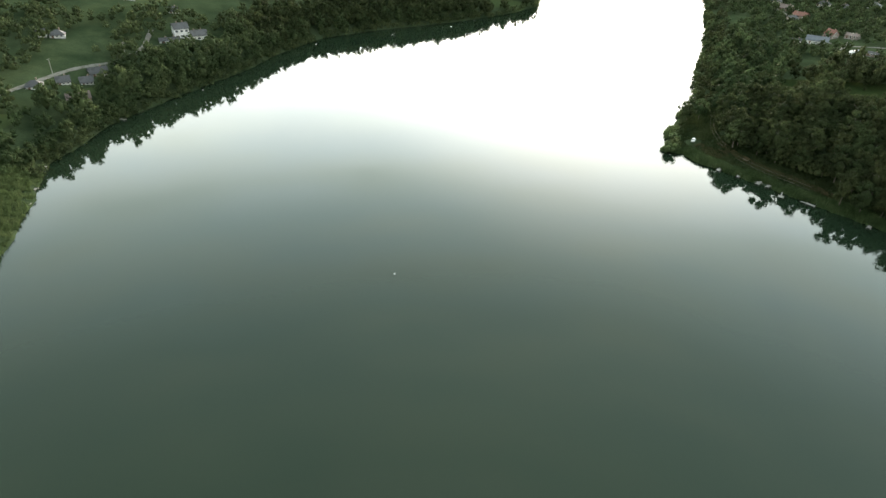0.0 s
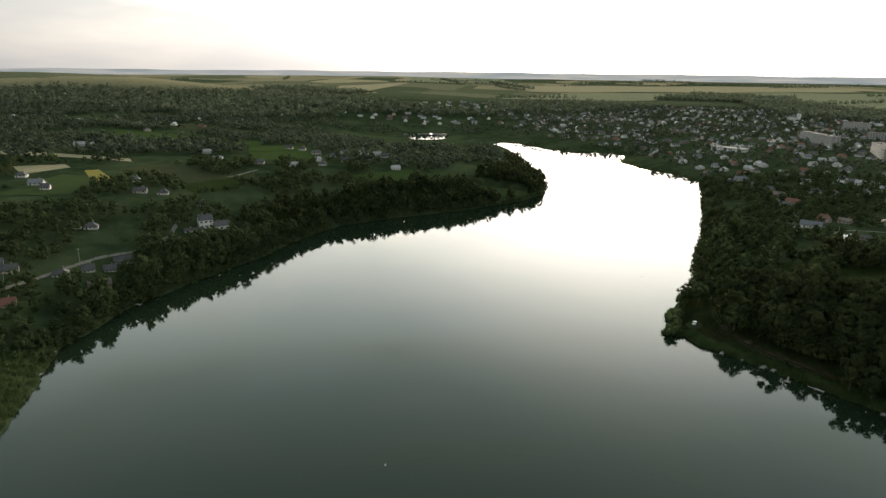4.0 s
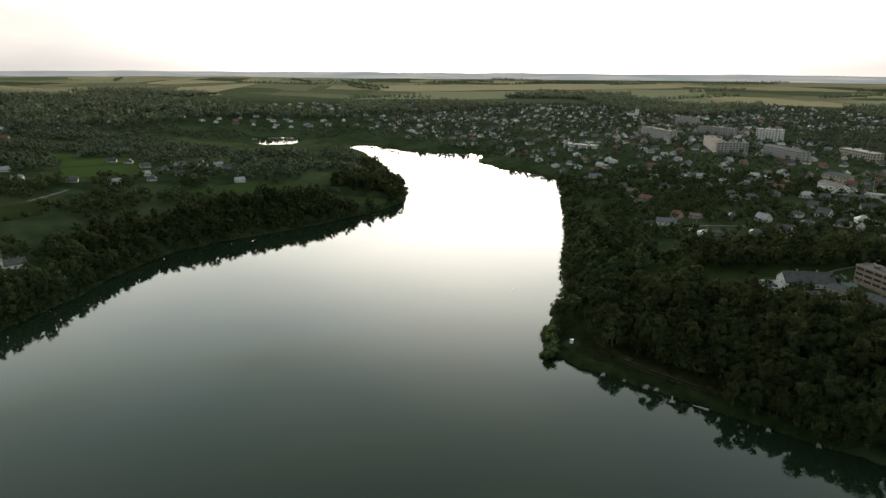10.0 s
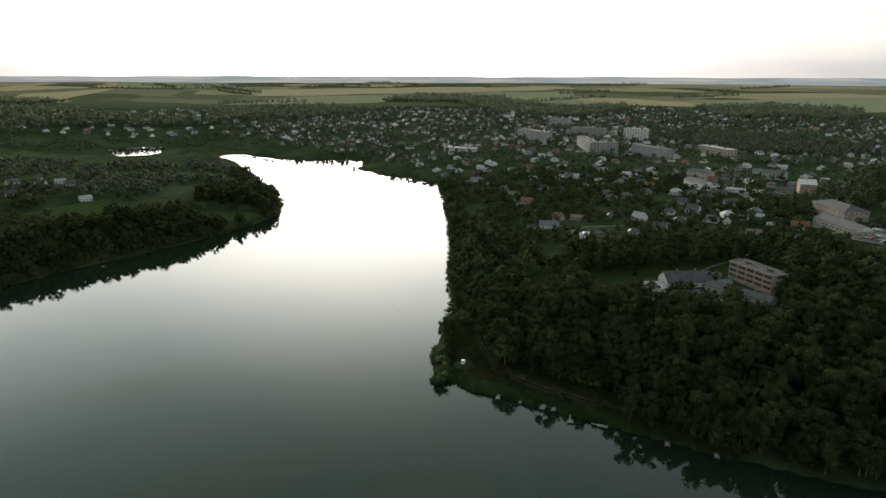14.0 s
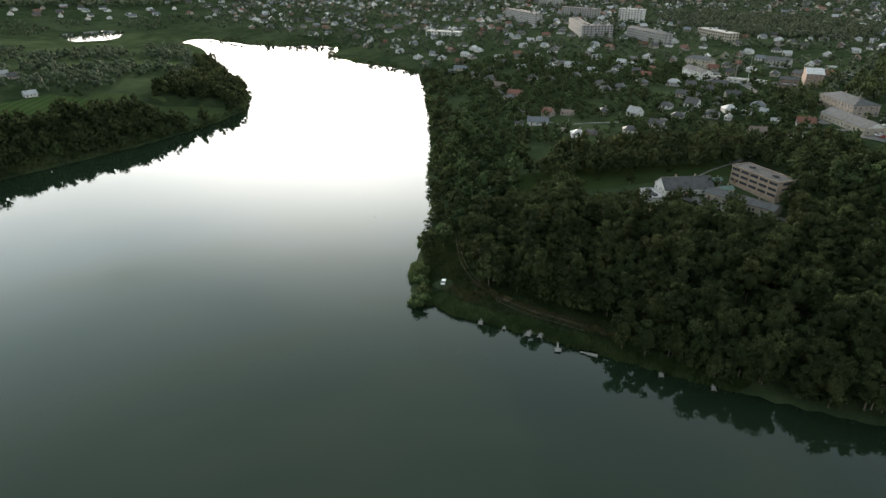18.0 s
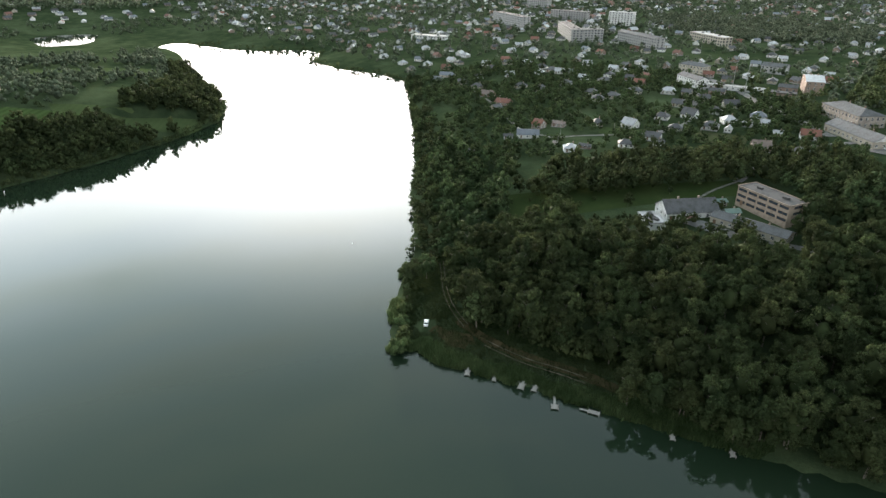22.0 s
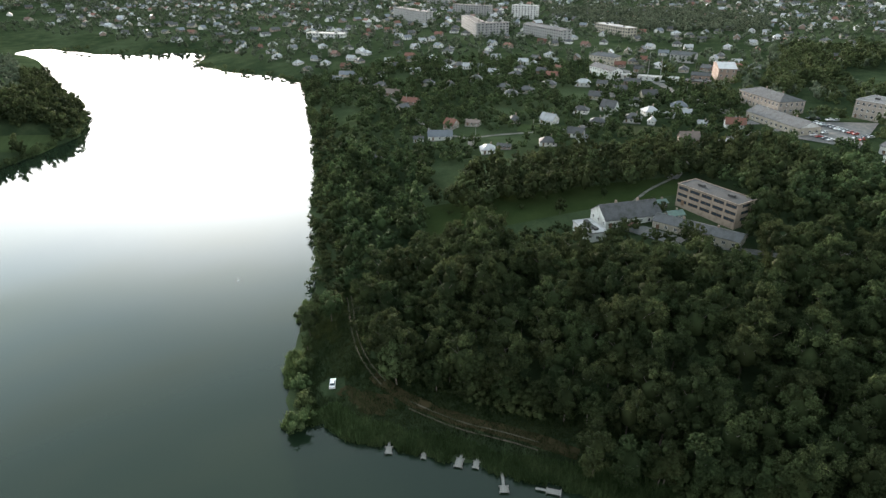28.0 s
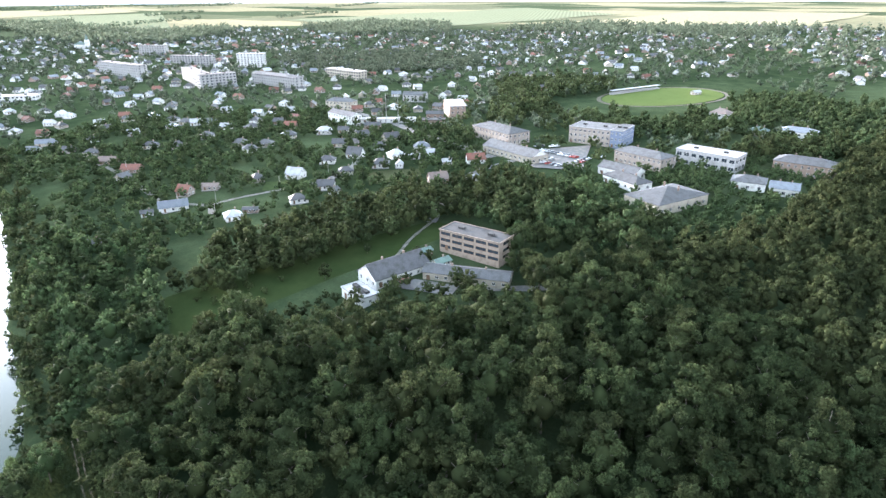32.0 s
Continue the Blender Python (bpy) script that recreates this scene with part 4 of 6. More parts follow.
house(334, 397, -40, "hip", WHITE, SLATE, 11, 8, 2.8, 2.6, "white house with a grey hipped roof", G)
house(384, 406, -50, "hip", CREAM, SLATE, 10, 8, 2.7, 2.4, "cream house with a grey hipped roof", G)
house(416, 424, -78, "gable", WHITE, SLATE, 12, 9, 3.0, 4.6, "white house with a tall grey gable", G)
house(405, 396, -60, "hip", WHITE, SLATE, 12, 10, 2.9, 3.2, "broad white house with a grey hipped roof", G)
house(427, 400, -30, "hip", WHITE, LIGHT, 11, 10, 2.9, 3.2, "white house with a pale zinc hipped roof", G)
house(409, 385, 30, "gable", WHITE, LIGHT, 6, 5, 2.5, 2.2, "small white summer kitchen", G)
house(451, 396, -50, "hip", WHITE, BLUEGREY, 12, 10, 3.2, 3.2, "white house with a blue-grey roof", G)
house(441, 384, -50, "gable", WHITE, LIGHT, 8, 6, 2.6, 2.0, "small white house with a zinc roof", G)
house(430, 388, -60, "gable", WHITE, LIGHT, 8, 4, 2.3, 1.2, "low white shed with a zinc roof", G)
house(440, 422, -75, "gable", WHITE, SLATE, 8, 7, 2.7, 2.8, "white house with a grey gable", G)
house(398, 432, -60, "hip", WHITE, SLATE, 11, 8, 2.8, 2.6, "white house with a grey hipped roof", G)
house(435, 453, -59, "gable", CREAM, SLATE, 11, 8, 2.8, 3.0, "cream house with a grey gabled roof", G)
house(461, 489, -59, "hip", WHITE, LIGHT, 13, 9, 3.2, 3.0, "white house with a zinc roof and a wing", G)
house(470, 478, -59, "gable", CREAM, SLATE, 9, 7, 2.8, 2.4, "cream house with grey roofing", G)
house(440, 505, -50, "hip", CREAM, SLATE, 13, 10, 2.8, 3.0, "broad cream house with a grey hipped roof", G)
house(463, 455, -20, "gable", CREAM, SLATE, 11, 8, 2.8, 3.0, "cream house with a grey gabled roof", G)
house(465, 431, -30, "gable", CREAM, SLATE, 13, 9, 2.8, 3.4, "large cream house with a grey gable", G)
house(393, 348, -40, "gable", BRICK, BROWN, 12, 9, 3.0, 3.6, "brown-roofed brick house at the edge of the trees", G)
house(406, 330, -60, "hip", WHITE, BLUEGREY, 7, 6, 2.6, 2.0, "small house with a blue-grey roof", G)
house(439, 349, -50, "gable", WHITE, RED, 13, 9, 3.0, 3.4, "white house with a red roof", G)
house(427, 362, -50, "gable", CREAM, LIGHT, 7, 5, 2.5, 1.6, "small cream shed with a zinc roof", G)
house(256, 456, -40, "gable", BRICK, SLATE, 12, 6, 2.4, 1.4, "grey-roofed shed among trees by the shore", G)
for hx, hy, ht, hk in ((416, 565, -50, 0), (444, 612, -50, 1), (386, 562, 20, 2), (381, 584, -55, 3), (402, 635, -20, 1), (378, 652, -30, 0), (354, 643, -60, 2), (362, 687, -40, 4),
                       (345, 580, -60, 5), (338, 544, -60, 6), (324, 533, 10, 2), (355, 615, -60, 3), (416, 702, -20, 1), (434, 689, -60, 3), (409, 522, -59, 3), (399, 502, -40, 0),
                       (414, 502, -59, 3), (480, 692, -59, 0), (491, 629, -20, 1), (493, 592, -59, 1)):
    wall, roof, shape, w, d, label = ((WHITE, SLATE, "hip", 11, 9, "white house with a grey hipped roof"), (WHITE, LIGHT, "gable", 10, 8, "white house with a zinc gabled roof"),
                                      (PEACH, SLATE, "gable", 9, 8, "peach house with a grey gabled roof"), (CREAM, SLATE, "hip", 12, 9, "cream house with a grey hipped roof"),
                                      (CREAM, BLUEGREY, "gable", 18, 8, "long cream barn with a blue-grey roof"), (BRICK, BROWN, "gable", 14, 8, "brick house with a brown roof"),
                                      (BRICK, RED, "gable", 14, 9, "brick house with a dark red roof"))[hk]
    house(hx, hy, ht, shape, wall, roof, w, d, 2.9, 2.8, label, G)
# houses of the far bank
L = "houses of the far bank"
for hx, hy, ht, hk in ((-209, 319, 25, 0), (-187, 327, 25, 1), (-178, 338, 30, 2), (-169, 344, 30, 2), (-167, 327, 30, 3), (-168, 357, 35, 0), (-211, 391, 20, 2), (-203, 394, 20, 1), (-160, 472, 20, 2),
                       (-287, 483, 10, 4), (-273, 470, 10, 2), (-313, 508, 10, 1), (-228, 517, 20, 1), (-210, 484, 10, 0), (-194, 487, 10, 1), (-365, 706, 5, 5), (-376, 747, 0, 1), (-400, 692, 0, 0),
                       (-329, 701, 10, 0), (-133, 737, 0, 1), (-112, 706, 20, 0), (-91, 691, 10, 1), (-82, 719, 40, 0), (-66, 750, 0, 2), (-50, 683, 0, 0), (-62, 649, 20, 2), (-95, 640, 10, 1)):
    wall, roof, shape, w, d, label = ((CREAM, SLATE, "gable", 12, 9, "cream house with a grey gabled roof on the hillside"), (WHITE, SLATE, "hip", 10, 8, "white house with a grey hipped roof on the hillside"),
                                      (WHITE, SLATE, "gable", 8, 6, "small white house with a steep grey roof on the hillside"), (BRICK, BROWN, "gable", 14, 8, "dark brick house near the bank"),
                                      (WHITE, BLUEGREY, "gable", 13, 9, "two-tone white house with a blue-grey roof"), (WHITE, LIGHT, "gable", 26, 7, "long white barn on the plateau"))[hk]
    house(hx, hy, ht, shape, wall, roof, w * 0.92, d * 0.95, 2.3, 2.7, label, L, True)
for hx, hy, ht, hk in ((-121, 626, 10, 1), (-36, 703, 10, 0), (-21, 641, 20, 1), (-155, 629, 5, 0), (-197, 633, 0, 1), (-206, 297, 25, 2), (-190, 285, 25, 3), (-218, 322, 25, 0), (-75, 665, 10, 0),
                       (-45, 715, 0, 1), (-104, 660, 30, 1), (-421, 962, 0, 0), (-150, 745, 0, 0), (-222, 676, 0, 1), (-20, 690, 0, 0), (-58, 700, 0, 1)):
    wall, roof, label = ((CREAM, SLATE, "cream house with grey roofing among trees"), (WHITE, LIGHT, "white house with a pale roof among trees"), (PEACH, BROWN, "pinkish house with a brown roof by the lane"),
                         (BRICK, RED, "brick house with a red roof by the lane"))[hk]
    house(hx, hy, ht, "gable", wall, roof, 10, 7.5, 2.3, 2.7, label, L, True)

# more houses of the village and town, along its lanes
rng = random.Random(21)
TOWN = [(345, 640), (420, 540), (500, 500), (560, 480), (640, 430), (720, 400), (760, 420), (900, 250), (1300, 330), (1500, 900), (1250, 1550), (700, 1650), (250, 1450), (170, 1300), (230, 1120), (320, 985), (345, 800)]
lots = []
for j in range(60):
    for i in range(60):
        lx, ly = 160 + i * 24 + rng.uniform(-6, 6), 250 + j * 25 + rng.uniform(-6, 6)
        lots.append((lx, ly, rng.random()))
la = np.array(lots)
okl = inside(la[:, 0], la[:, 1], TOWN) & (shore(la[:, 0], la[:, 1], LAKE) > 25) & (shore(la[:, 0], la[:, 1], POND) > 25)
for cx, cy, r in CLEAR:
    okl &= np.hypot(la[:, 0] - cx, la[:, 1] - cy) > r + 7
stadium_far = np.hypot((la[:, 0] - 740) / 95, (la[:, 1] - 305) / 70) > 1
for ring in FOOT:
    okl &= shore(la[:, 0], la[:, 1], np.array(ring)) > 8
okl &= stadium_far & (la[:, 2] < 0.5)
la = la[okl]
la = la[np.argsort(np.hypot(la[:, 0] - 100, la[:, 1] - 170))]
KINDS = [(WHITE, SLATE, "hip", 11, 9, "white village house with a grey hipped roof"), (CREAM, SLATE, "gable", 11, 8, "cream village house with a grey gabled roof"), (WHITE, LIGHT, "gable", 10, 8, "white village house with a zinc roof"),
         (CREAM, SLATE, "hip", 12, 9, "cream village house with a grey hipped roof"), (BRICK, SLATE, "gable", 11, 8, "brick village house with a grey roof"), (WHITE, BLUEGREY, "gable", 11, 8, "white village house with a blue-grey roof"),
         (BRICK, RED, "gable", 11, 8, "brick village house with a red roof"), (WHITE, LIGHT, "hip", 10, 9, "white village house with a pale hipped roof")]
for hx, hy, q in la[:150]:
    wall, roof, shape, w, d, label = KINDS[int(q * 1277) % len(KINDS)]
    house(hx, hy, rng.choice((-59, -50, 31, 25, -93, -3)) + rng.uniform(-6, 6), shape, wall, roof, w, d, 2.8, 2.7, label, "houses of the town", True)


def far_houses(name, lots, label, seed):
    """Houses too far off to count: walls and roofs in one mesh."""
    rg = np.random.default_rng(seed)
    verts, faces, mats = [], [], []
    for hx, hy in lots:
        w, d, h, r, a = rg.uniform(4, 6.5), rg.uniform(3.5, 4.8), 2.9, rg.uniform(2, 3.2), rg.choice([-1.03, 0.5, -1.6, 0.0]) + rg.uniform(-0.1, 0.1)
        c, s, z, b = math.cos(a), math.sin(a), ground_z(hx, hy) - 0.5, len(verts)
        for px, py, pz in ((-w, -d, 0), (w, -d, 0), (w, d, 0), (-w, d, 0), (-w, -d, h), (w, -d, h), (w, d, h), (-w, d, h), (-w, 0, h + r), (w, 0, h + r),
                           (-w - .4, -d - .5, h - .3), (w + .4, -d - .5, h - .3), (w + .4, 0, h + r + .1), (-w - .4, 0, h + r + .1), (w + .4, d + .5, h - .3), (-w - .4, d + .5, h - .3)):
            verts.append((hx + c * px - s * py, hy + s * px + c * py, z + pz))
        wm, rm = int(rg.choice([0, 0, 1, 2])), int(rg.choice([3, 3, 3, 3, 4, 5, 5, 6]))
        for f in ((0, 1, 5, 4), (2, 3, 7, 6), (1, 2, 6, 9, 5), (3, 0, 4, 8, 7)):
            faces.append([b + i for i in f]), mats.append(wm)
        for f in ((10, 11, 12, 13), (13, 12, 14, 15)):
            faces.append([b + i for i in f]), mats.append(rm)
        for u in (-0.45, 0.1, 0.55):
            for side in (-1, 1):
                k = len(verts)
                for px, pz in ((u * w - .6, 1), (u * w + .6, 1), (u * w + .6, 2.3), (u * w - .6, 2.3)):
                    py = side * (d + 0.06)
                    verts.append((hx + c * px - s * py, hy + s * px + c * py, z + pz))
                faces.append([k, k + 1, k + 2, k + 3]), mats.append(7)
    me = bpy.data.meshes.new(name)
    me.from_pydata(verts, [], faces)
    for m in (WHITE, CREAM, BRICK, SLATE, LIGHT, BLUEGREY, RED, GLASS):
        me.materials.append(m)
    me.polygons.foreach_set("material_index", mats)
    return tagged(new(name, me), label, "houses", kind="stuff")


far_houses("far_town_houses", la[150:, :2], "many small far houses with pale walls and grey roofs", 3)
FAR_EAST = [(900, 150), (1300, 300), (1500, 900), (1900, 800), (2000, 200), (1500, -100), (1000, -50)]
FAR_WEST = [(-900, 900), (-350, 850), (-250, 1250), (-300, 1500), (-900, 1500)]
FAR_NORTH = [(-200, 1400), (200, 1320), (700, 1650), (650, 1900), (100, 1850)]
spread = []
for ring, step, share in ((FAR_EAST, 30, 0.75), (FAR_WEST, 48, 0.35), (FAR_NORTH, 34, 0.6)):
    ra = np.array(ring)
    for lx in np.arange(ra[:, 0].min(), ra[:, 0].max(), step):
        for ly in np.arange(ra[:, 1].min(), ra[:, 1].max(), step):
            if rng.random() < share:
                spread.append((lx + rng.uniform(-9, 9), ly + rng.uniform(-9, 9), ring is FAR_WEST))
sp = np.array([q[:2] for q in spread])
ok = (inside(sp[:, 0], sp[:, 1], FAR_EAST) | inside(sp[:, 0], sp[:, 1], FAR_WEST) | inside(sp[:, 0], sp[:, 1], FAR_NORTH))
far_houses("distant_houses", sp[ok], "distant pale houses scattered among trees", 4)


# ---- the square, stadium, masts, church, car park ----
def cyl(bm, x, y, z0, z1, r0, r1, seg=8):
    lo = [bm.verts.new((x + math.cos(i * 6.2832 / seg) * r0, y + math.sin(i * 6.2832 / seg) * r0, z0)) for i in range(seg)]
    hi = [bm.verts.new((x + math.cos(i * 6.2832 / seg) * r1, y + math.sin(i * 6.2832 / seg) * r1, z1)) for i in range(seg)]
    bm.faces.new(lo[::-1]), bm.faces.new(hi)
    for i in range(seg):
        bm.faces.new((lo[i], lo[(i + 1) % seg], hi[(i + 1) % seg], hi[i]))


def ellipse(name, cx, cy, a, b, turn, inner, material, label, category, lift):
    n, verts, faces = 64, [], []
    rings = (inner, (inner + 1) / 2, 1.0) if inner else (0.001, 0.35, 0.7, 1.0)
    for k in rings:
        for i in range(n):
            u, v = math.cos(i * 6.28319 / n) * a * k, math.sin(i * 6.28319 / n) * b * k
            x, y = cx + u * math.cos(turn) - v * math.sin(turn), cy + u * math.sin(turn) + v * math.cos(turn)
            verts.append((x, y, ground_z(x, y) + lift))
    for r in range(len(rings) - 1):
        for i in range(n):
            j = (i + 1) % n
            faces.append((r * n + i, r * n + j, (r + 1) * n + j, (r + 1) * n + i))
    sheet(name, verts, faces, material, label, category)


PITCH = field_material("stadium turf", (0.085, 0.115, 0.036), (0.12, 0.15, 0.052), 6.0, 27, 0.15)
ellipse("sports_field", 744, 307, 71, 42, radians(-27), 0, PITCH, "bright green grass of the stadium", "sports field", 0.5)
ellipse("running_track", 744, 307, 76, 47, radians(-27), 0.94, DIRT, "pale cinder running track", "track", 0.45)
for k in range(7):
    CLEAR.append((732 + (k - 3) * 26 * 0.89, 300 - (k - 3) * 26 * 0.454, 54))
stand = tagged(new("grandstand"), "long low stand with a white roof beside the stadium", "stand")
bm = bmesh.new()
box(bm, 0, 70, 0, 4.5, 3.6, 3.85)
part("roof", bm, LIGHT, stand)
bm = bmesh.new()
for i in range(3):
    box(bm, 0, 70, 3 - i * 1.4, 4.4 - i * 1.4, -1, 1.5 - i * 0.5)
part("steps", bm, CONCRETE, stand)
for i in range(11):
    bm = bmesh.new()
    box(bm, i * 6.9 + 0.2, i * 6.9 + 0.4, 4.1, 4.3, 1.5, 3.6)
    part("post", bm, CONCRETE, stand)
stand.matrix_basis = pose(727, 352, ground_z(750, 340) + 0.6, 0, 0, -26)
house(772, 283, -27, "gable", CREAM, LIGHT, 12, 6, 2.8, 1.6, "cream kiosk with a white roof by the stadium")


def mast(x, y, h):
    base = tagged(new("mast"), "tall thin lattice mast with crossarms", "mast")
    bm = bmesh.new()
    cyl(bm, 0, 0, -0.5, h, 0.32, 0.12, 6)
    part("pole", bm, CONCRETE, base)
    for k in (0.9, 0.97):
        bm = bmesh.new()
        box(bm, -1.2, 1.2, -0.08, 0.08, h * k, h * k + 0.15)
        part("crossarm", bm, CONCRETE, base)
    base.matrix_basis = pose(x, y, ground_z(x, y), 0, 0, 25)


mast(496, 457, 26), mast(509, 455, 25)
for px, py in ((318, 442), (345, 421), (372, 409), (400, 413), (300, 421), (335, 545), (342, 590), (436, 440), (470, 372), (486, 415), (-199, 300), (-186, 345), (-163, 385)):
    base = tagged(new("utility_pole"), "grey wooden utility pole beside the lane", "pole", "utility poles")
    bm = bmesh.new()
    cyl(bm, 0, 0, -0.5, 8.2, 0.15, 0.1, 6)
    part("post", bm, WOODEN, base)
    bm = bmesh.new()
    box(bm, -0.9, 0.9, -0.06, 0.06, 7.6, 7.75)
    part("crossarm", bm, WOODEN, base)
    base.matrix_basis = pose(px, py, ground_z(px, py), 0, 0, 30)

church = tagged(new("church"), "distant white church with a bell tower", "church")
bm = bmesh.new()
box(bm, -9, 9, -5, 5, -2, 9)
part("nave", bm, WHITE, church)
part("roof", hip_roof(18, 10, 9, 3.5), GREENROOF, church)
bm = bmesh.new()
box(bm, 9, 15, -3, 3, -2, 17)
part("tower", bm, WHITE, church)
bm = bmesh.new()
cyl(bm, 12, 0, 17, 20, 2.6, 2.2, 10), cyl(bm, 12, 0, 20, 26, 2.4, 0.1, 10)
part("spire", bm, GREENROOF, church)
church.matrix_basis = pose(772, 1315, ground_z(772, 1315), 0, 0, -60)

PAINT_W = surface("white car paint", (0.78, 0.78, 0.78), (0.84, 0.84, 0.84), 1.0, 0.3, relief=0, spec=0.5)
PAINT_D = surface("dark car paint", (0.03, 0.035, 0.045), (0.05, 0.055, 0.07), 1.0, 0.3, relief=0, spec=0.5)
PAINT_S = surface("silver car paint", (0.38, 0.39, 0.4), (0.46, 0.47, 0.48), 1.0, 0.35, 0.5, relief=0, spec=0.5)
PAINT_R = surface("red car paint", (0.28, 0.03, 0.025), (0.36, 0.045, 0.035), 1.0, 0.3, relief=0, spec=0.5)
RUBBER = surface("tyre rubber", (0.02, 0.02, 0.02), (0.035, 0.035, 0.035), 3.0, 0.9)
CARS = {}


def car(x, y, turn, paint, label, group=""):
    """A saloon car, its nose along x."""
    m = pose(x, y, ground_z(x, y) + 0.4, 0, 0, turn)
    key = (paint.name, label)
    if key in CARS:
        return copy_thing(CARS[key], m)
    base = tagged(new("car"), label, "car", group)
    prof = [(-2.15, 0.35), (-2.2, 0.7), (-2.1, 0.95), (-1.5, 1.0), (0.75, 0.98), (1.95, 0.85), (2.15, 0.65), (2.15, 0.35)]
    bm = bmesh.new()
    rows = [[bm.verts.new((px, sy * (0.84 if pz < 0.9 else 0.78), pz)) for px, pz in prof] for sy in (-1, 1)]
    bm.faces.new(rows[0]), bm.faces.new(rows[1][::-1])
    for i in range(len(prof)):
        j = (i + 1) % len(prof)
        bm.faces.new((rows[0][i], rows[1][i], rows[1][j], rows[0][j]))
    bmesh.ops.recalc_face_normals(bm, faces=bm.faces)
    part("body", bm, paint, base)
    # the glass: windscreen, rear window and a long window on each side, between the pillars
    lo, hi = ((-1.55, 0.99), (0.85, 0.97)), ((-1.05, 1.4), (0.2, 1.4))
    corner = {(e, sy, k): (q[0], sy * w, q[1]) for k, row, w in ((0, lo, 0.74), (1, hi, 0.62)) for e, q in enumerate(row) for sy in (-1, 1)}
    for nm, ring in (("windscreen", ((1, -1, 0), (1, 1, 0), (1, 1, 1), (1, -1, 1))), ("rear_window", ((0, 1, 0), (0, -1, 0), (0, -1, 1), (0, 1, 1))),
                     ("side_window", ((0, -1, 0), (1, -1, 0), (1, -1, 1), (0, -1, 1))), ("side_window", ((1, 1, 0), (0, 1, 0), (0, 1, 1), (1, 1, 1)))):
        v = [Vector(corner[q]) for q in ring]
        mid = sum(v, Vector()) / 4
        nrm = (v[1] - v[0]).cross(v[3] - v[0]).normalized() * 0.02
        bm = bmesh.new()
        a1, a2 = [bm.verts.new(mid + (q - mid) * 0.94 - nrm) for q in v], [bm.verts.new(mid + (q - mid) * 0.94) for q in v]
        bm.faces.new(a1[::-1]), bm.faces.new(a2)
        for i in range(4):
            bm.faces.new((a1[i], a1[(i + 1) % 4], a2[(i + 1) % 4], a2[i]))
        part(nm, bm, GLASS, base)
    bm = bmesh.new()
    v = [bm.verts.new((px * 0.97, sy * w, pz)) for (px, pz), w in ((lo[0], 0.71), (lo[1], 0.71), (hi[1], 0.59), (hi[0], 0.59)) for sy in (-1, 1)]
    for f in ((0, 2, 4, 6), (7, 5, 3, 1), (0, 1, 3, 2), (2, 3, 5, 4), (4, 5, 7, 6), (6, 7, 1, 0)):
        bm.faces.new([v[i] for i in f])
    bmesh.ops.recalc_face_normals(bm, faces=bm.faces)
    part("cabin", bm, paint, base)
    bm = bmesh.new()
    box(bm, -1.08, 0.22, -0.62, 0.62, 1.39, 1.44)
    part("roof", bm, paint, base)
    for sx in (-1.3, 1.35):
        for sy in (-0.8, 0.8):
            bm = bmesh.new()
            cyl(bm, 0, 0, -0.1, 0.1, 0.31, 0.31, 12)
            w = part("wheel", bm, RUBBER, base)
            w.matrix_basis = pose(sx, sy, 0.31, 90, 0, 0)
    for sy in (-0.6, 0.6):
        bm = bmesh.new()
        box(bm, 2.13, 2.19, sy - 0.15, sy + 0.15, 0.6, 0.74)
        part("headlight", bm, FRAME_W, base)
        bm = bmesh.new()
        box(bm, -2.22, -2.16, sy - 0.15, sy + 0.15, 0.7, 0.84)
        part("tail_light", bm, PAINT_R, base)
    base.matrix_basis = m
    CARS[key] = base
    return base


car(144.5, 289.5, 58, PAINT_W, "white saloon car parked on the grass by the lake")
CLEAR.append((144.5, 289.5, 4))
rng = random.Random(4)
for row, (ax, ay, bx, by, n) in enumerate(((485, 326, 477, 292, 12), (477, 292, 490, 284, 4), (466, 320, 467, 309, 4), (458, 314, 455, 300, 4), (492, 333, 500, 318, 5), (471, 300, 470, 290, 3))):
    for i in range(n):
        u = (i + 0.5) / n
        if rng.random() < 0.85:
            paint, word = rng.choice(((PAINT_W, "white"), (PAINT_D, "dark"), (PAINT_S, "silver"), (PAINT_R, "red"), (PAINT_D, "dark")))
            car(ax + (bx - ax) * u, ay + (by - ay) * u, 158 + rng.uniform(-4, 4), paint, word + " saloon car in the car park", "parked cars")

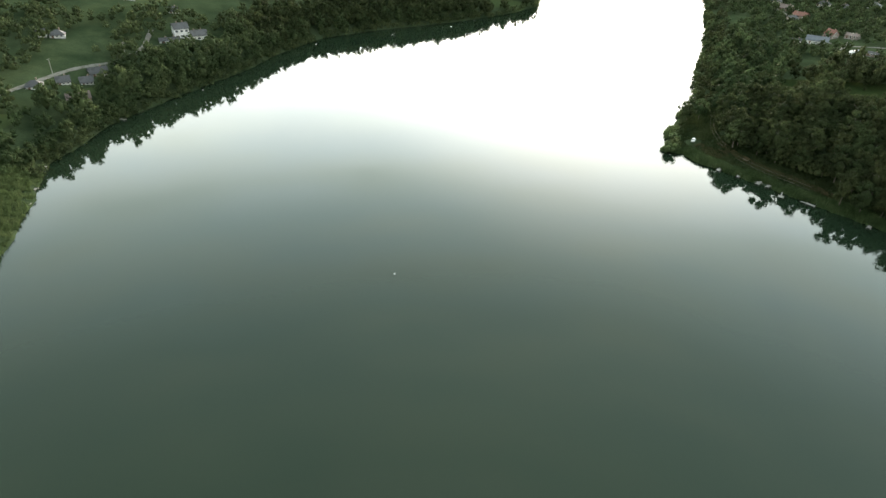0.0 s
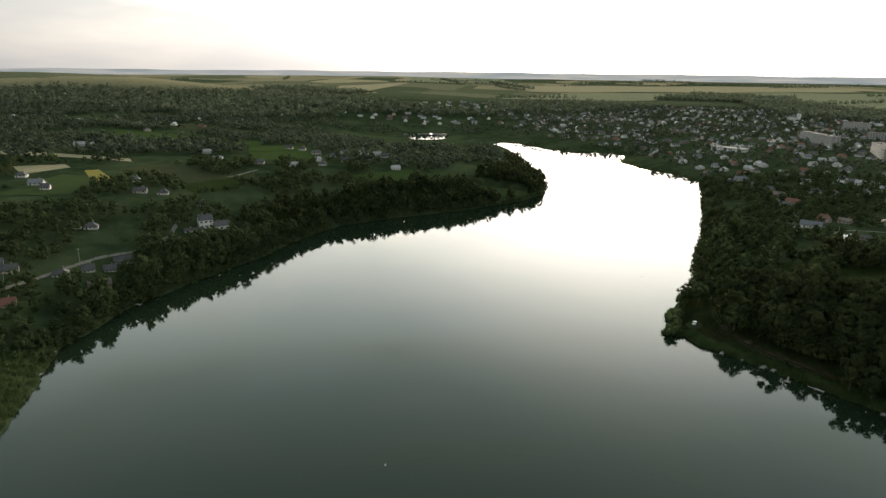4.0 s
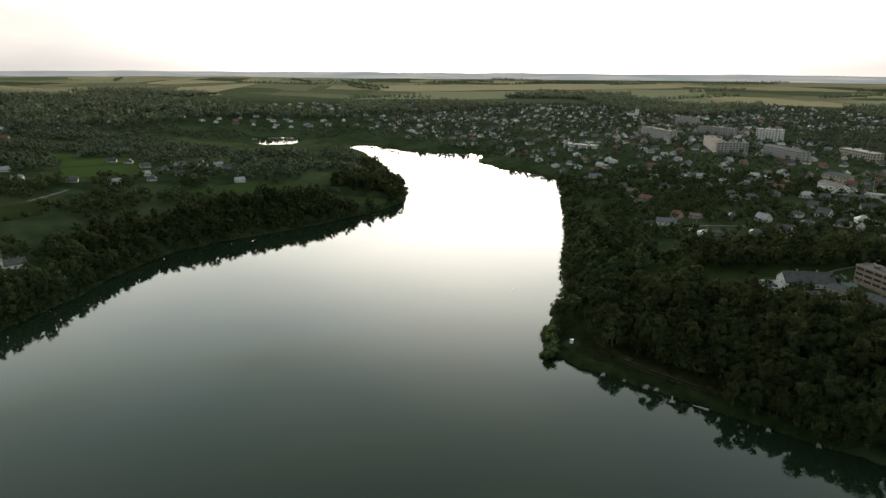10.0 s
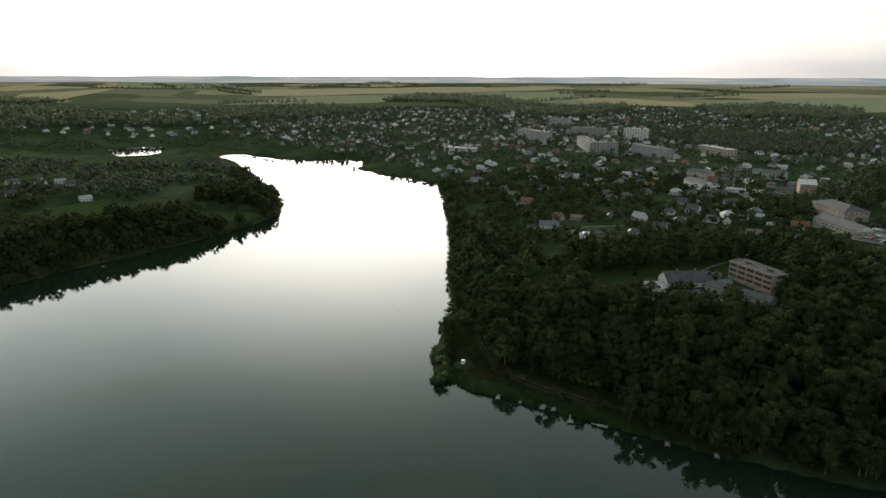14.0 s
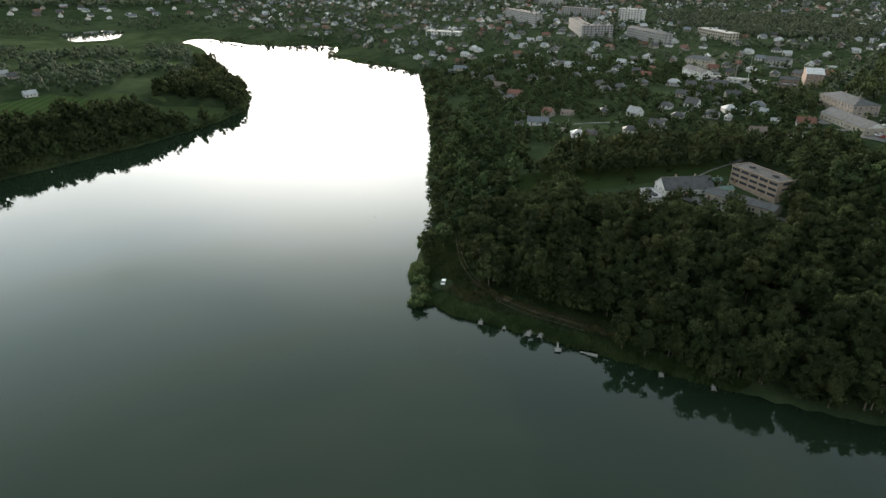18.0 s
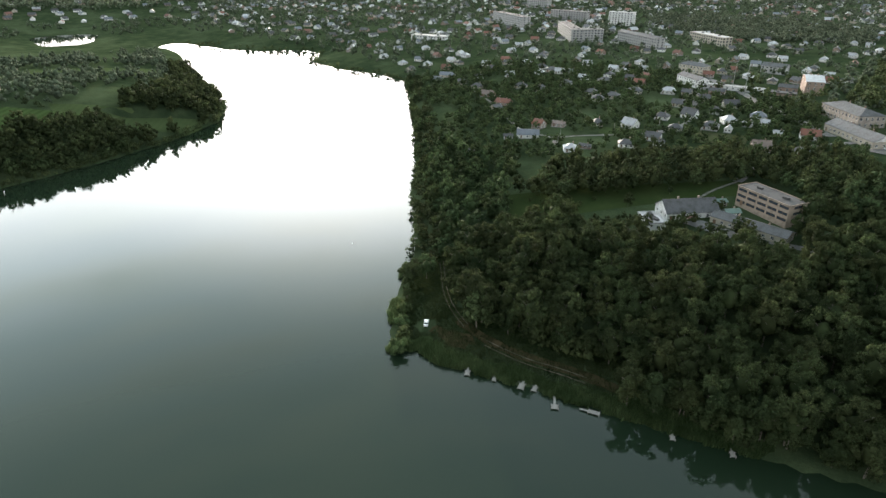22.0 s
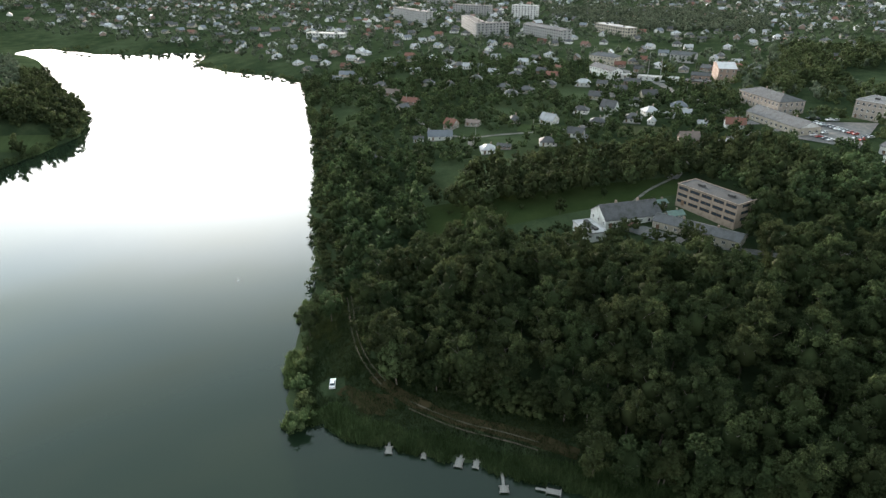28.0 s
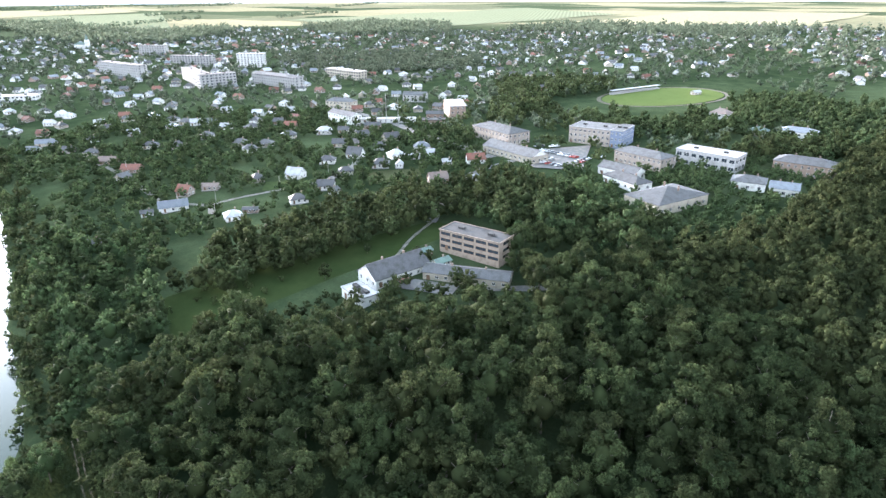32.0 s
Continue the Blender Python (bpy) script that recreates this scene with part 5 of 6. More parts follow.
# ---- jetties, rafts and floats on the lake ----
def jetty(x, y, turn, length, width, gang, label):
    """A plank platform on posts with a gangway to the bank along -x."""
    length, width = 0.78 * length, 0.74 * width
    CLEAR.append((x, y, length * 0.55 + 1.0))
    base = tagged(new("jetty"), label, "jetty", "fishing jetties")
    n = max(4, int(length / 0.45))
    bm = bmesh.new()
    box(bm, -length / 2, length / 2, -width / 2 + 0.1, -width / 2 + 0.25, 0.28, 0.42)
    part("beam", bm, WOODEN, base)
    bm = bmesh.new()
    box(bm, -length / 2, length / 2, width / 2 - 0.25, width / 2 - 0.1, 0.28, 0.42)
    part("beam", bm, WOODEN, base)
    bm = bmesh.new()
    box(bm, -length / n / 2 + 0.02, length / n / 2 - 0.02, -width / 2, width / 2, 0.42, 0.48)
    plank = finish(bm, "plank", WOODEN)
    for i in range(n):
        p = new("plank", plank)
        p.parent = base
        p.location = (-length / 2 + (i + 0.5) * length / n, random.uniform(-0.06, 0.06), 0)
    bm = bmesh.new()
    cyl(bm, 0, 0, -2.5, 0.75, 0.09, 0.08, 7)
    post = finish(bm, "post", WOODEN)
    for sx in (-1, 1):
        for sy in (-1, 1):
            p = new("post", post)
            p.parent = base
            p.location = (sx * (length / 2 - 0.15), sy * (width / 2 + 0.08), 0)
    if gang:
        bm = bmesh.new()
        box(bm, -length / 2 - gang, -length / 2, -0.35, 0.35, 0.4, 0.47)
        part("gangway", bm, WOODEN, base)
    base.matrix_basis = pose(x, y, 0, 0, 0, turn)


jetty(145, 259.5, -125, 3.4, 2.2, 2.0, "small plank jetty at the edge of the reeds")
jetty(157, 245.5, -140, 4.0, 2.6, 3.5, "grey plank fishing platform with a gangway")
jetty(160, 242.5, -140, 3.2, 2.0, 3.0, "second plank platform beside the first")
jetty(160.5, 232.5, -125, 2.8, 2.8, 4.5, "square fishing platform at the end of a plank gangway")
jetty(169.5, 225, -50, 4.6, 2.2, 2.5, "long plank platform under the trees")
jetty(182.5, 206, -130, 2.4, 1.8, 3.0, "small plank platform in the shade")
jetty(192.5, 193.5, -130, 2.6, 1.8, 3.0, "small plank platform in the shade")
jetty(151, 252.5, -130, 2.0, 1.4, 2.0, "little plank stage in the reeds")
jetty(187.5, 394, 160, 3.6, 2.0, 2.0, "pale plank jetty under overhanging trees")
jetty(173.5, 363.5, 150, 2.4, 1.4, 2.0, "short pale plank jetty")
jetty(213, 447, 150, 2.6, 1.6, 2.0, "short pale plank jetty under trees")
jetty(-143, 196, -15, 3.0, 1.6, 2.5, "dark plank jetty on the far bank")
jetty(-147, 228, -10, 2.6, 1.4, 2.0, "short plank jetty on the far bank")
jetty(-151, 241, -10, 3.2, 2.6, 4.5, "square plank platform with a gangway on the far bank")
jetty(-157.5, 262.5, 5, 4.6, 2.6, 5.0, "long plank platform with a gangway on the far bank")
jetty(-145, 321.5, -25, 4.0, 2.0, 4.0, "plank jetty beneath the trees on the far bank")
jetty(-152, 312, -25, 3.0, 1.6, 3.0, "plank jetty beneath the trees on the far bank")


def float_buoy(x, y):
    base = tagged(new("buoy"), "small white float riding on the water", "buoy")
    bm = bmesh.new()
    bmesh.ops.create_uvsphere(bm, u_segments=14, v_segments=8, radius=0.3)
    for v in bm.verts:
        v.co.z *= 0.6
    part("float", bm, PAINT_W, base)
    bm = bmesh.new()
    cyl(bm, 0, 0, 0.2, 0.75, 0.07, 0.05, 6)
    part("rod", bm, PAINT_W, base)
    base.matrix_basis = pose(x, y, 0.1)


float_buoy(-3.5, 177), float_buoy(145.5, 371.5)

# ---- the far distance: self-lit hills behind the last fields, haze painted in ----
hills, hn, hl, hb = mat("far hills glowing with haze", 1.0, 0.0, 0.0)
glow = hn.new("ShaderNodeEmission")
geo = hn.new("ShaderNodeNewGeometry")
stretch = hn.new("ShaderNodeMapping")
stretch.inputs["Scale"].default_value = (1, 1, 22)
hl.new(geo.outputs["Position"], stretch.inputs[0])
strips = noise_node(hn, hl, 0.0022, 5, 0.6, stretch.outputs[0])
# emission colours carry the aerial haze; the strip glows without any lamp
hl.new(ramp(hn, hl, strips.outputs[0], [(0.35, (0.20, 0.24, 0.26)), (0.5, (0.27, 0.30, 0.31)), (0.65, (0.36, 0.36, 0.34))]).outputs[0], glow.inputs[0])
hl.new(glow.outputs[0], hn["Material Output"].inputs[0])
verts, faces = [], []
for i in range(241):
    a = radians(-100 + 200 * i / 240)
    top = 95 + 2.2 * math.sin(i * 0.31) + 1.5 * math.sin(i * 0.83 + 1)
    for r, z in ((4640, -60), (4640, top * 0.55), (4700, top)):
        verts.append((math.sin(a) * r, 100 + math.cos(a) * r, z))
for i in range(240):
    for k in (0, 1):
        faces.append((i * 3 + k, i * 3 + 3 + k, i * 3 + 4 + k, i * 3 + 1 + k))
sheet("backdrop", verts, faces, hills, "glowing backdrop of hills with blue-grey haze painted in", "hills")


# ---- trees ----
def raw_mesh(name, verts, tris, material, flat=False):
    me = bpy.data.meshes.new(name)
    verts, tris = np.asarray(verts, np.float32), np.asarray(tris, np.int32)
    me.vertices.add(len(verts))
    me.vertices.foreach_set("co", verts.ravel())
    me.loops.add(tris.size)
    me.loops.foreach_set("vertex_index", tris.ravel())
    me.polygons.add(len(tris))
    me.polygons.foreach_set("loop_start", np.arange(0, tris.size, 3, dtype=np.int32))
    me.polygons.foreach_set("use_smooth", np.full(len(tris), not flat))
    me.materials.append(material)
    me.update(calc_edges=True)
    return me


def ico(level):
    bm = bmesh.new()
    bmesh.ops.create_icosphere(bm, subdivisions=level, radius=1)
    v = np.array([p.co[:] for p in bm.verts])
    f = np.array([[p.index for p in q.verts] for q in bm.faces])
    bm.free()
    return v, f


ICO1 = ico(1)


def crown(rng, width, height, lobes, leaves, size, rough=0.5, open_up=False, low=-0.45, twigs=0):
    """A crown over its foot: lobes on an egg shape, each a rough lump clad in leaf sprays. Verts and triangles."""
    vs, fs, base = [], [], 0
    th = rng.uniform(0, 1.2, lobes) + np.arange(lobes) * 2.4
    ph = np.arccos(np.linspace(0.97, low, lobes))
    out = rng.uniform(0.28, 0.37, lobes) * width
    cen = np.stack([np.cos(th) * np.sin(ph) * out, np.sin(th) * np.sin(ph) * out, np.cos(ph) * height * rng.uniform(0.28, 0.38, lobes) + height * 0.55], 1)
    rad = rng.uniform(0.8, 1.25, lobes) * width * 0.46 / math.sqrt(lobes) ** 0.8
    cv, cf = ICO1
    lump = cv * (1 + rng.uniform(-0.2, 0.2, (len(cv), 1)))
    vs.append(lump * np.array([width * 0.24, width * 0.24, height * 0.24]) + [0, 0, height * 0.5])
    fs.append(cf)
    base = len(cv)
    if open_up:
        for c, r in zip(cen, rad):
            vs.append(cv * (1 + rng.uniform(-0.2, 0.2, (len(cv), 1))) * r * (0.55 if twigs else 0.7) + c)
            fs.append(cf + base)
            base += len(cv)
    if twigs:
        # smaller heads of leaves stand on the outer side of every lobe
        own = np.repeat(np.arange(lobes), twigs)
        d = rng.normal(size=(len(own), 3))
        out_of = cen[own] - [0, 0, height * 0.4]
        d = d / np.linalg.norm(d, axis=1, keepdims=True) + 0.8 * out_of / np.linalg.norm(out_of, axis=1, keepdims=True)
        d /= np.linalg.norm(d, axis=1, keepdims=True)
        cen, rad = cen[own] + d * rad[own][:, None] * 0.62, rad[own] * rng.uniform(0.42, 0.62, len(own))
        lobes = len(own)
    pick = rng.integers(0, lobes, leaves)
    n = rng.normal(size=(leaves, 3))
    away = cen[pick] - [0, 0, height * 0.4]
    n = n + 0.9 * away / np.linalg.norm(away, axis=1, keepdims=True)
    n /= np.linalg.norm(n, axis=1, keepdims=True)
    p = cen[pick] + n * (rad[pick] * rng.uniform(0.74, 1.24, leaves))[:, None]
    ax = n + rng.normal(scale=rough, size=(leaves, 3))
    ax /= np.linalg.norm(ax, axis=1, keepdims=True)
    s = np.cross(ax, rng.normal(size=(leaves, 3)))
    s /= np.linalg.norm(s, axis=1, keepdims=True)
    t = np.cross(ax, s)
    a = (size * rng.uniform(0.6, 1.3, leaves))[:, None]
    bend = ax * a * 0.25
    quad = np.stack([p - s * a * 0.5 - bend, p - t * a * 0.42, p + s * a * 0.5 - bend, p + t * a * 0.42], 1).reshape(-1, 3)
    k = np.arange(leaves)[:, None] * 4 + base
    vs.append(quad)
    fs.append(np.concatenate([k + [0, 1, 3], k + [1, 2, 3]]))
    return np.concatenate(vs), np.concatenate(fs)


def trunk(rng, height, girth):
    """A tapered trunk with limbs."""
    bm = bmesh.new()
    def limb(a, b, r0, r1, seg=6):
        a, b = Vector(a), Vector(b)
        m = (b - a).to_track_quat("Z", "Y").to_matrix()
        rings = []
        for q, r in ((a, r0), ((a + b) / 2 + Vector((rng.uniform(-0.2, 0.2), rng.uniform(-0.2, 0.2), 0)), (r0 + r1) / 2), (b, r1)):
            rings.append([bm.verts.new(q + m @ Vector((math.cos(i * 6.2832 / seg) * r, math.sin(i * 6.2832 / seg) * r, 0))) for i in range(seg)])
        for u, w in zip(rings, rings[1:]):
            for i in range(seg):
                bm.faces.new((u[i], u[(i + 1) % seg], w[(i + 1) % seg], w[i]))
    limb((0, 0, -0.5), (0, 0, height * 0.6), girth, girth * 0.55)
    for i in range(5):
        a = i * 1.3 + rng.uniform(0, 1)
        limb((0, 0, height * (0.35 + 0.05 * i)), (math.cos(a) * height * 0.22, math.sin(a) * height * 0.22, height * (0.6 + 0.04 * i)), girth * 0.45, girth * 0.15)
    me = bpy.data.meshes.new("trunk")
    bm.to_mesh(me)
    bm.free()
    me.materials.append(BARK)
    return me


def scatter(ring, step, seed, keep=None):
    """Places in a ring of the plan, about a step apart."""
    rng = np.random.default_rng(seed)
    r = np.array(ring, float)
    xs, ys = np.arange(r[:, 0].min(), r[:, 0].max(), step), np.arange(r[:, 1].min(), r[:, 1].max(), step * 0.87)
    x, y = np.meshgrid(xs, ys)
    x = x + (np.arange(len(ys)) % 2)[:, None] * step * 0.5
    x, y = (x + rng.uniform(-0.32, 0.32, x.shape) * step).ravel(), (y + rng.uniform(-0.32, 0.32, y.shape) * step).ravel()
    ok = inside(x, y, ring) & (shore(x, y, LAKE) > 1.5) & (shore(x, y, POND) > 1.5)
    if keep is not None:
        ok &= keep(x, y)
    return np.stack([x[ok], y[ok]], 1)


def wood(name, places, kinds, seed, low, high, label, category="trees", material=None, sink=0.0):
    """Many trees as one mesh."""
    rng = np.random.default_rng(seed)
    if not len(places):
        return
    z = land(places[:, 0], places[:, 1])
    vs, fs, base = [], [], 0
    which, scale, turn = rng.integers(0, len(kinds), len(places)), rng.uniform(low, high, len(places)), rng.uniform(0, 6.28, len(places))
    for k, (v, f) in enumerate(kinds):
        sel = np.nonzero(which == k)[0]
        if not len(sel):
            continue
        c, s = np.cos(turn[sel])[:, None], np.sin(turn[sel])[:, None]
        sc = scale[sel][:, None]
        stretch = rng.uniform(0.85, 1.2, (len(sel), 1))
        q = np.stack([(c * v[:, 0] - s * v[:, 1]) * sc + places[sel, 0:1], (s * v[:, 0] + c * v[:, 1]) * sc + places[sel, 1:2],
                      v[:, 2] * sc * stretch + z[sel][:, None] - sink], -1).reshape(-1, 3)
        g = (f[None] + (np.arange(len(sel)) * len(v))[:, None, None] + base).reshape(-1, 3)
        vs.append(q)
        fs.append(g)
        base += len(q)
    ob = new(name, raw_mesh(name, np.concatenate(vs), np.concatenate(fs), material or LEAF))
    return tagged(ob, label, category, kind="stuff")


rng0 = np.random.default_rng(5)
BIG = [crown(rng0, 10.5 + 0.5 * i, 14.5, 13 + i, 2000, 0.52, 0.6, True, -0.8, 5) for i in range(5)]
LESS = [crown(rng0, 10.5, 14, 13, 420, 0.85, 0.35, True, -0.45, 3) for i in range(4)]
MID = [crown(rng0, 9.5, 13, 11, 260, 0.95, 0.35, True, -0.45, 3) for i in range(5)]
SMALL = [crown(rng0, 6.5, 6.5, 7, 95, 0.85, 0.45, True, -0.45, 2) for i in range(4)]
TALL = [crown(rng0, 9.5, 13, 8, 60, 1.7, 0.5, True) for i in range(3)]
FAR = [crown(rng0, 9, 9, 4, 15, 1.5, 0.4, True) for i in range(4)]
BUSH = [crown(rng0, 3.4, 2.6, 5, 50, 0.7) for i in range(3)]


def clear_of(x, y, pad=0.0):
    ok = np.ones(np.shape(x), bool)
    for cx, cy, r in CLEAR:
        ok &= np.hypot(x - cx, y - cy) > r + pad
    for ring in FOOT:
        near = np.hypot(x - ring[0][0], y - ring[0][1]) < 130
        ok[near] &= shore(x[near], y[near], np.array(ring)) > (6.0 if ring[0][0] > 380 else 3.0) + pad
    return ok


FRONT = [(372, 200), (405, 178), (460, 168), (520, 155), (530, 215), (490, 250), (470, 262), (452, 292), (428, 335), (405, 300), (388, 250)]


def off_meadow(x, y):
    return ~inside(x, y, MEADOW) & ~inside(x, y, FRONT) & clear_of(x, y, 2.5)


forest = scatter(FOREST, 8.6, 11, lambda x, y: off_meadow(x, y) & ~inside(x, y, LOW_EDGE))
near = np.hypot(forest[:, 0] - 215, forest[:, 1] - 245)
order = np.argsort(near)
forest = forest[order]
crowns = [raw_mesh("crown", v, f, LEAF) for v, f in BIG]
trunks = [trunk(rng0, 14, 0.28) for i in range(3)]


willow_crowns = [raw_mesh("crown", v, f, WILLOW) for v, f in BIG[:3]]


def tree(x, y, scale, kind, label, group, willow=False):
    base = tagged(new("tree"), label, "tree", group)
    for nm, me in (("trunk", trunks[kind % 3]), ("crown", willow_crowns[kind % 3] if willow else crowns[kind % 5])):
        new(nm, me).parent = base
    base.matrix_world = Matrix.Translation((x, y, ground_z(x, y))) @ Matrix.Rotation(random.uniform(0, 6.28), 4, "Z") @ Matrix.Diagonal((scale, scale, scale * random.uniform(0.9, 1.12), 1))
    return base


for i, (x, y) in enumerate(forest[:290]):
    tree(x, y, random.uniform(0.72, 1.22), i, "broad-leaved tree with a dense dark green crown in the lakeside wood", "trees of the lakeside wood")
wood("wood_behind_the_shore", forest[290:], LESS, 3, 0.72, 1.2, "dense dark green broad-leaved wood")
belt_spots = scatter(BELT, 7.4, 12, off_meadow)
wood("paler_belt_trees", belt_spots[::4], MID, 45, 0.6, 1.0, "paler willows and limes in the tree belt", material=WILLOW, sink=1.2)
wood("tree_belt", np.delete(belt_spots, np.s_[::4], 0), MID, 4, 0.65, 1.1, "belt of tall green trees between meadow and village", sink=1.2)
INFILL = [(328, 262), (345, 300), (372, 285), (455, 222), (579, 150), (575, 140), (420, 215), (395, 196), (365, 212), (335, 228)]
behind = scatter(INFILL, 7.8, 21, lambda x, y: clear_of(x, y, 1.5) & ~inside(x, y, FRONT))
wood("low_trees_by_the_square", scatter(FRONT, 6.2, 50, lambda x, y: clear_of(x, y, -2.0)), SMALL, 51, 0.55, 1.05, "low trees and bushes in front of the square", material=WILLOW)
wood("paler_trees_behind_the_school", behind[::3], [*MID, *TALL], 46, 0.65, 1.3, "tall pale green trees behind the school", material=WILLOW)
wood("trees_behind_the_school", np.delete(behind, np.s_[::3], 0), MID, 22, 0.65, 1.15, "tall green trees behind the school")
for tx, ty, ts in ((151, 319, 0.85), (155, 324, 0.6), (158.5, 277, 0.92), (147, 312, 0.42), (160, 321, 0.8)):
    tree(tx, ty, ts, int(tx), "round-crowned willow standing by the lakeside track", "trees of the shore", True)
for tx, ty, ts in ((287, 270, 0.62), (288.5, 276, 0.5), (308, 262, 0.75), (311, 257, 0.8), (270, 324, 0.45), (297, 324, 0.3), (303, 303, 0.35), (296, 296, 0.4), (301, 296, 0.35), (258, 299, 0.5), (266, 290, 0.55), (322, 266, 1.0)):
    tree(tx, ty, ts, int(tx + ty), "leafy tree standing beside the school buildings", "trees of the school yard")
for tx, ty, ts in ((238, 161, 0.55), (259, 149, 0.85), (229, 167, 0.5), (270, 143, 0.7)):
    tree(tx, ty, ts, int(tx), "pale green weeping willow leaning over the water", "willows of the shaded bank", True)
wood("yard_edge_trees", scatter(LOW_EDGE, 6.0, 41, lambda x, y: clear_of(x, y, 0.5)), SMALL, 42, 0.5, 1.0, "low trees and shrubs below the school yard")
for tx, ty, ts in ((163, 298, 0.62), (164, 288, 0.7), (166, 268, 0.66), (171, 260, 0.75), (177, 252, 0.7), (184, 244, 0.8), (190, 234, 0.8), (170, 310, 0.7), (176, 318, 0.75)):
    tree(tx, ty, ts, int(tx), "broad-leaved tree at the edge of the wood beside the track", "trees of the wood's edge")
# tall trees that lean over the shaded water
rw = random.Random(31)
overhang = [(180, 223), (197, 201), (225, 165), (294, 115), (374, 67)]
for (ax, ay), (bx, by) in zip(overhang, overhang[1:]):
    k = int(math.hypot(bx - ax, by - ay) / 6.6)
    for i in range(k):
        u = (i + rw.uniform(0.1, 0.9)) / k
        tree(ax + (bx - ax) * u + rw.uniform(-1, 1.5), ay + (by - ay) * u + rw.uniform(-1, 1.5), rw.uniform(0.8, 1.15), i + int(ax), "tall broad-leaved tree leaning over the shaded water", "trees over the water")
EDGE = [(186, 236), (177, 247), (169, 258), (163, 267), (159, 275), (157.5, 284), (158, 294), (162, 306), (172, 318), (180, 312), (170, 296), (166, 280), (174, 264), (190, 244)]
wood("wood_edge", scatter(EDGE, 4.4, 43), SMALL, 44, 0.6, 1.3, "bushes and young trees along the edge of the wood", "trees")
strip = scatter(STRIP, 8.4, 13, off_meadow)
# every other bank tree takes the pale willow leaves: sun haze as colour
wood("bank_willows", strip[::2], MID, 57, 0.6, 1.15, "green trees crowding the lake bank, leaves paled for sun haze", material=WILLOW, sink=1.8)
wood("bank_trees", strip[1::2], MID, 5, 0.6, 1.15, "dark green trees crowding the lake bank", sink=1.8)

LEFT_BELT = [(-170, 150), (-142, 150), (-142, 200), (-160, 262), (-150, 318), (-132, 362), (-104, 415), (-88, 460), (-62, 504), (-18, 535), (33, 558), (89, 596), (130, 640),
             (152, 698), (154, 785), (158, 870), (120, 880), (110, 760), (90, 690), (60, 640), (0, 600), (-60, 560), (-100, 520), (-125, 460), (-150, 390), (-172, 330), (-182, 270)]
belt = scatter(LEFT_BELT, 7.6, 14, lambda x, y: clear_of(x, y, 3) & ~inside(x, y, GLADE))
low = belt[belt[:, 1] < 300]
low = low[(shore(low[:, 0], low[:, 1], LAKE) > np.where(low[:, 1] < 245, 13, 2)) & ((low[:, 1] > 245) | (np.arange(len(low)) % 3 == 0))]
wood("low_bank_wood", low, [*MID, *SMALL], 58, 0.55, 0.85, "low willows and alders on the bank below the gardens", material=WILLOW)
wood("bank_wood", belt[(belt[:, 1] >= 300) & (belt[:, 1] < 460)], MID, 6, 0.6, 1.1, "green willows and alders on the bank below the hillside houses", material=WILLOW)
wood("far_bank_trees", belt[belt[:, 1] >= 460], [*MID, *TALL], 6, 0.7, 1.15, "dark trees lining the far bank of the lake", sink=2.4)


def clumps(seed, scale, level):
    """Open ground and thickets by turns, clear of houses and plots."""
    def keep(x, y):
        rr = np.random.default_rng(seed)
        v = np.zeros(np.shape(x))
        for i in range(6):
            a, f = rr.uniform(0, 6.28), rr.uniform(0.5, 2.2) / scale
            v += np.sin((x * np.cos(a) + y * np.sin(a)) * f + rr.uniform(0, 6.28))
        ok = (v > level) & clear_of(x, y, 1.0)
        for ring in FIELDS:
            ok &= ~inside(x, y, ring)
        return ok
    return keep


LEFT_NEAR = [(-420, 120), (-180, 120), (-185, 270), (-172, 340), (-150, 400), (-120, 470), (-60, 560), (60, 640), (-100, 660), (-260, 600), (-420, 560)]
wood("slope_trees", scatter(LEFT_NEAR, 8.0, 15, clumps(1, 20, -0.35)), SMALL, 7, 0.55, 1.3, "trees and hedges on the hillside", material=WILLOW)
LEFT_FAR = [(-420, 560), (-260, 600), (-100, 660), (60, 640), (110, 760), (120, 900), (115, 980), (-110, 1000), (-300, 1200), (-900, 1300), (-800, 560)]
wood("plateau_trees", scatter(LEFT_FAR, 11.5, 25, lambda x, y: clumps(5, 26, -0.9)(x, y) & (shore(x, y, POND) > 150)), FAR, 27, 0.55, 1.2, "scattered trees and hedges on the plateau", material=LEAF_HAZED)
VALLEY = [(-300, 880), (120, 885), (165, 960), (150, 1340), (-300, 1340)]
wood("valley_trees", scatter(VALLEY, 14, 52, lambda x, y: clumps(7, 26, -1.2)(x, y) & (shore(x, y, POND) > np.where(y < 1200, 150, 15))), FAR, 53, 0.4, 0.9, "willows and thickets round the far pond", material=LEAF_HAZED)
NEAR_VILLAGE = [(232, 492), (268, 440), (275, 405), (310, 402), (355, 375), (395, 332), (440, 300), (480, 360), (520, 420), (540, 520), (500, 620), (420, 700), (330, 715), (300, 640), (262, 560)]
gardens = scatter(NEAR_VILLAGE, 7.3, 17, clumps(4, 18, -2.2))
wood("garden_trees", gardens[::2], SMALL, 9, 0.5, 1.2, "fruit trees and bushes in the gardens")
# this half wears the pale willow leaves to paint in the sun haze
wood("paler_garden_trees", gardens[1::2], SMALL, 56, 0.45, 1.15, "fruit trees in the gardens, leaves paled for sun haze", material=WILLOW)
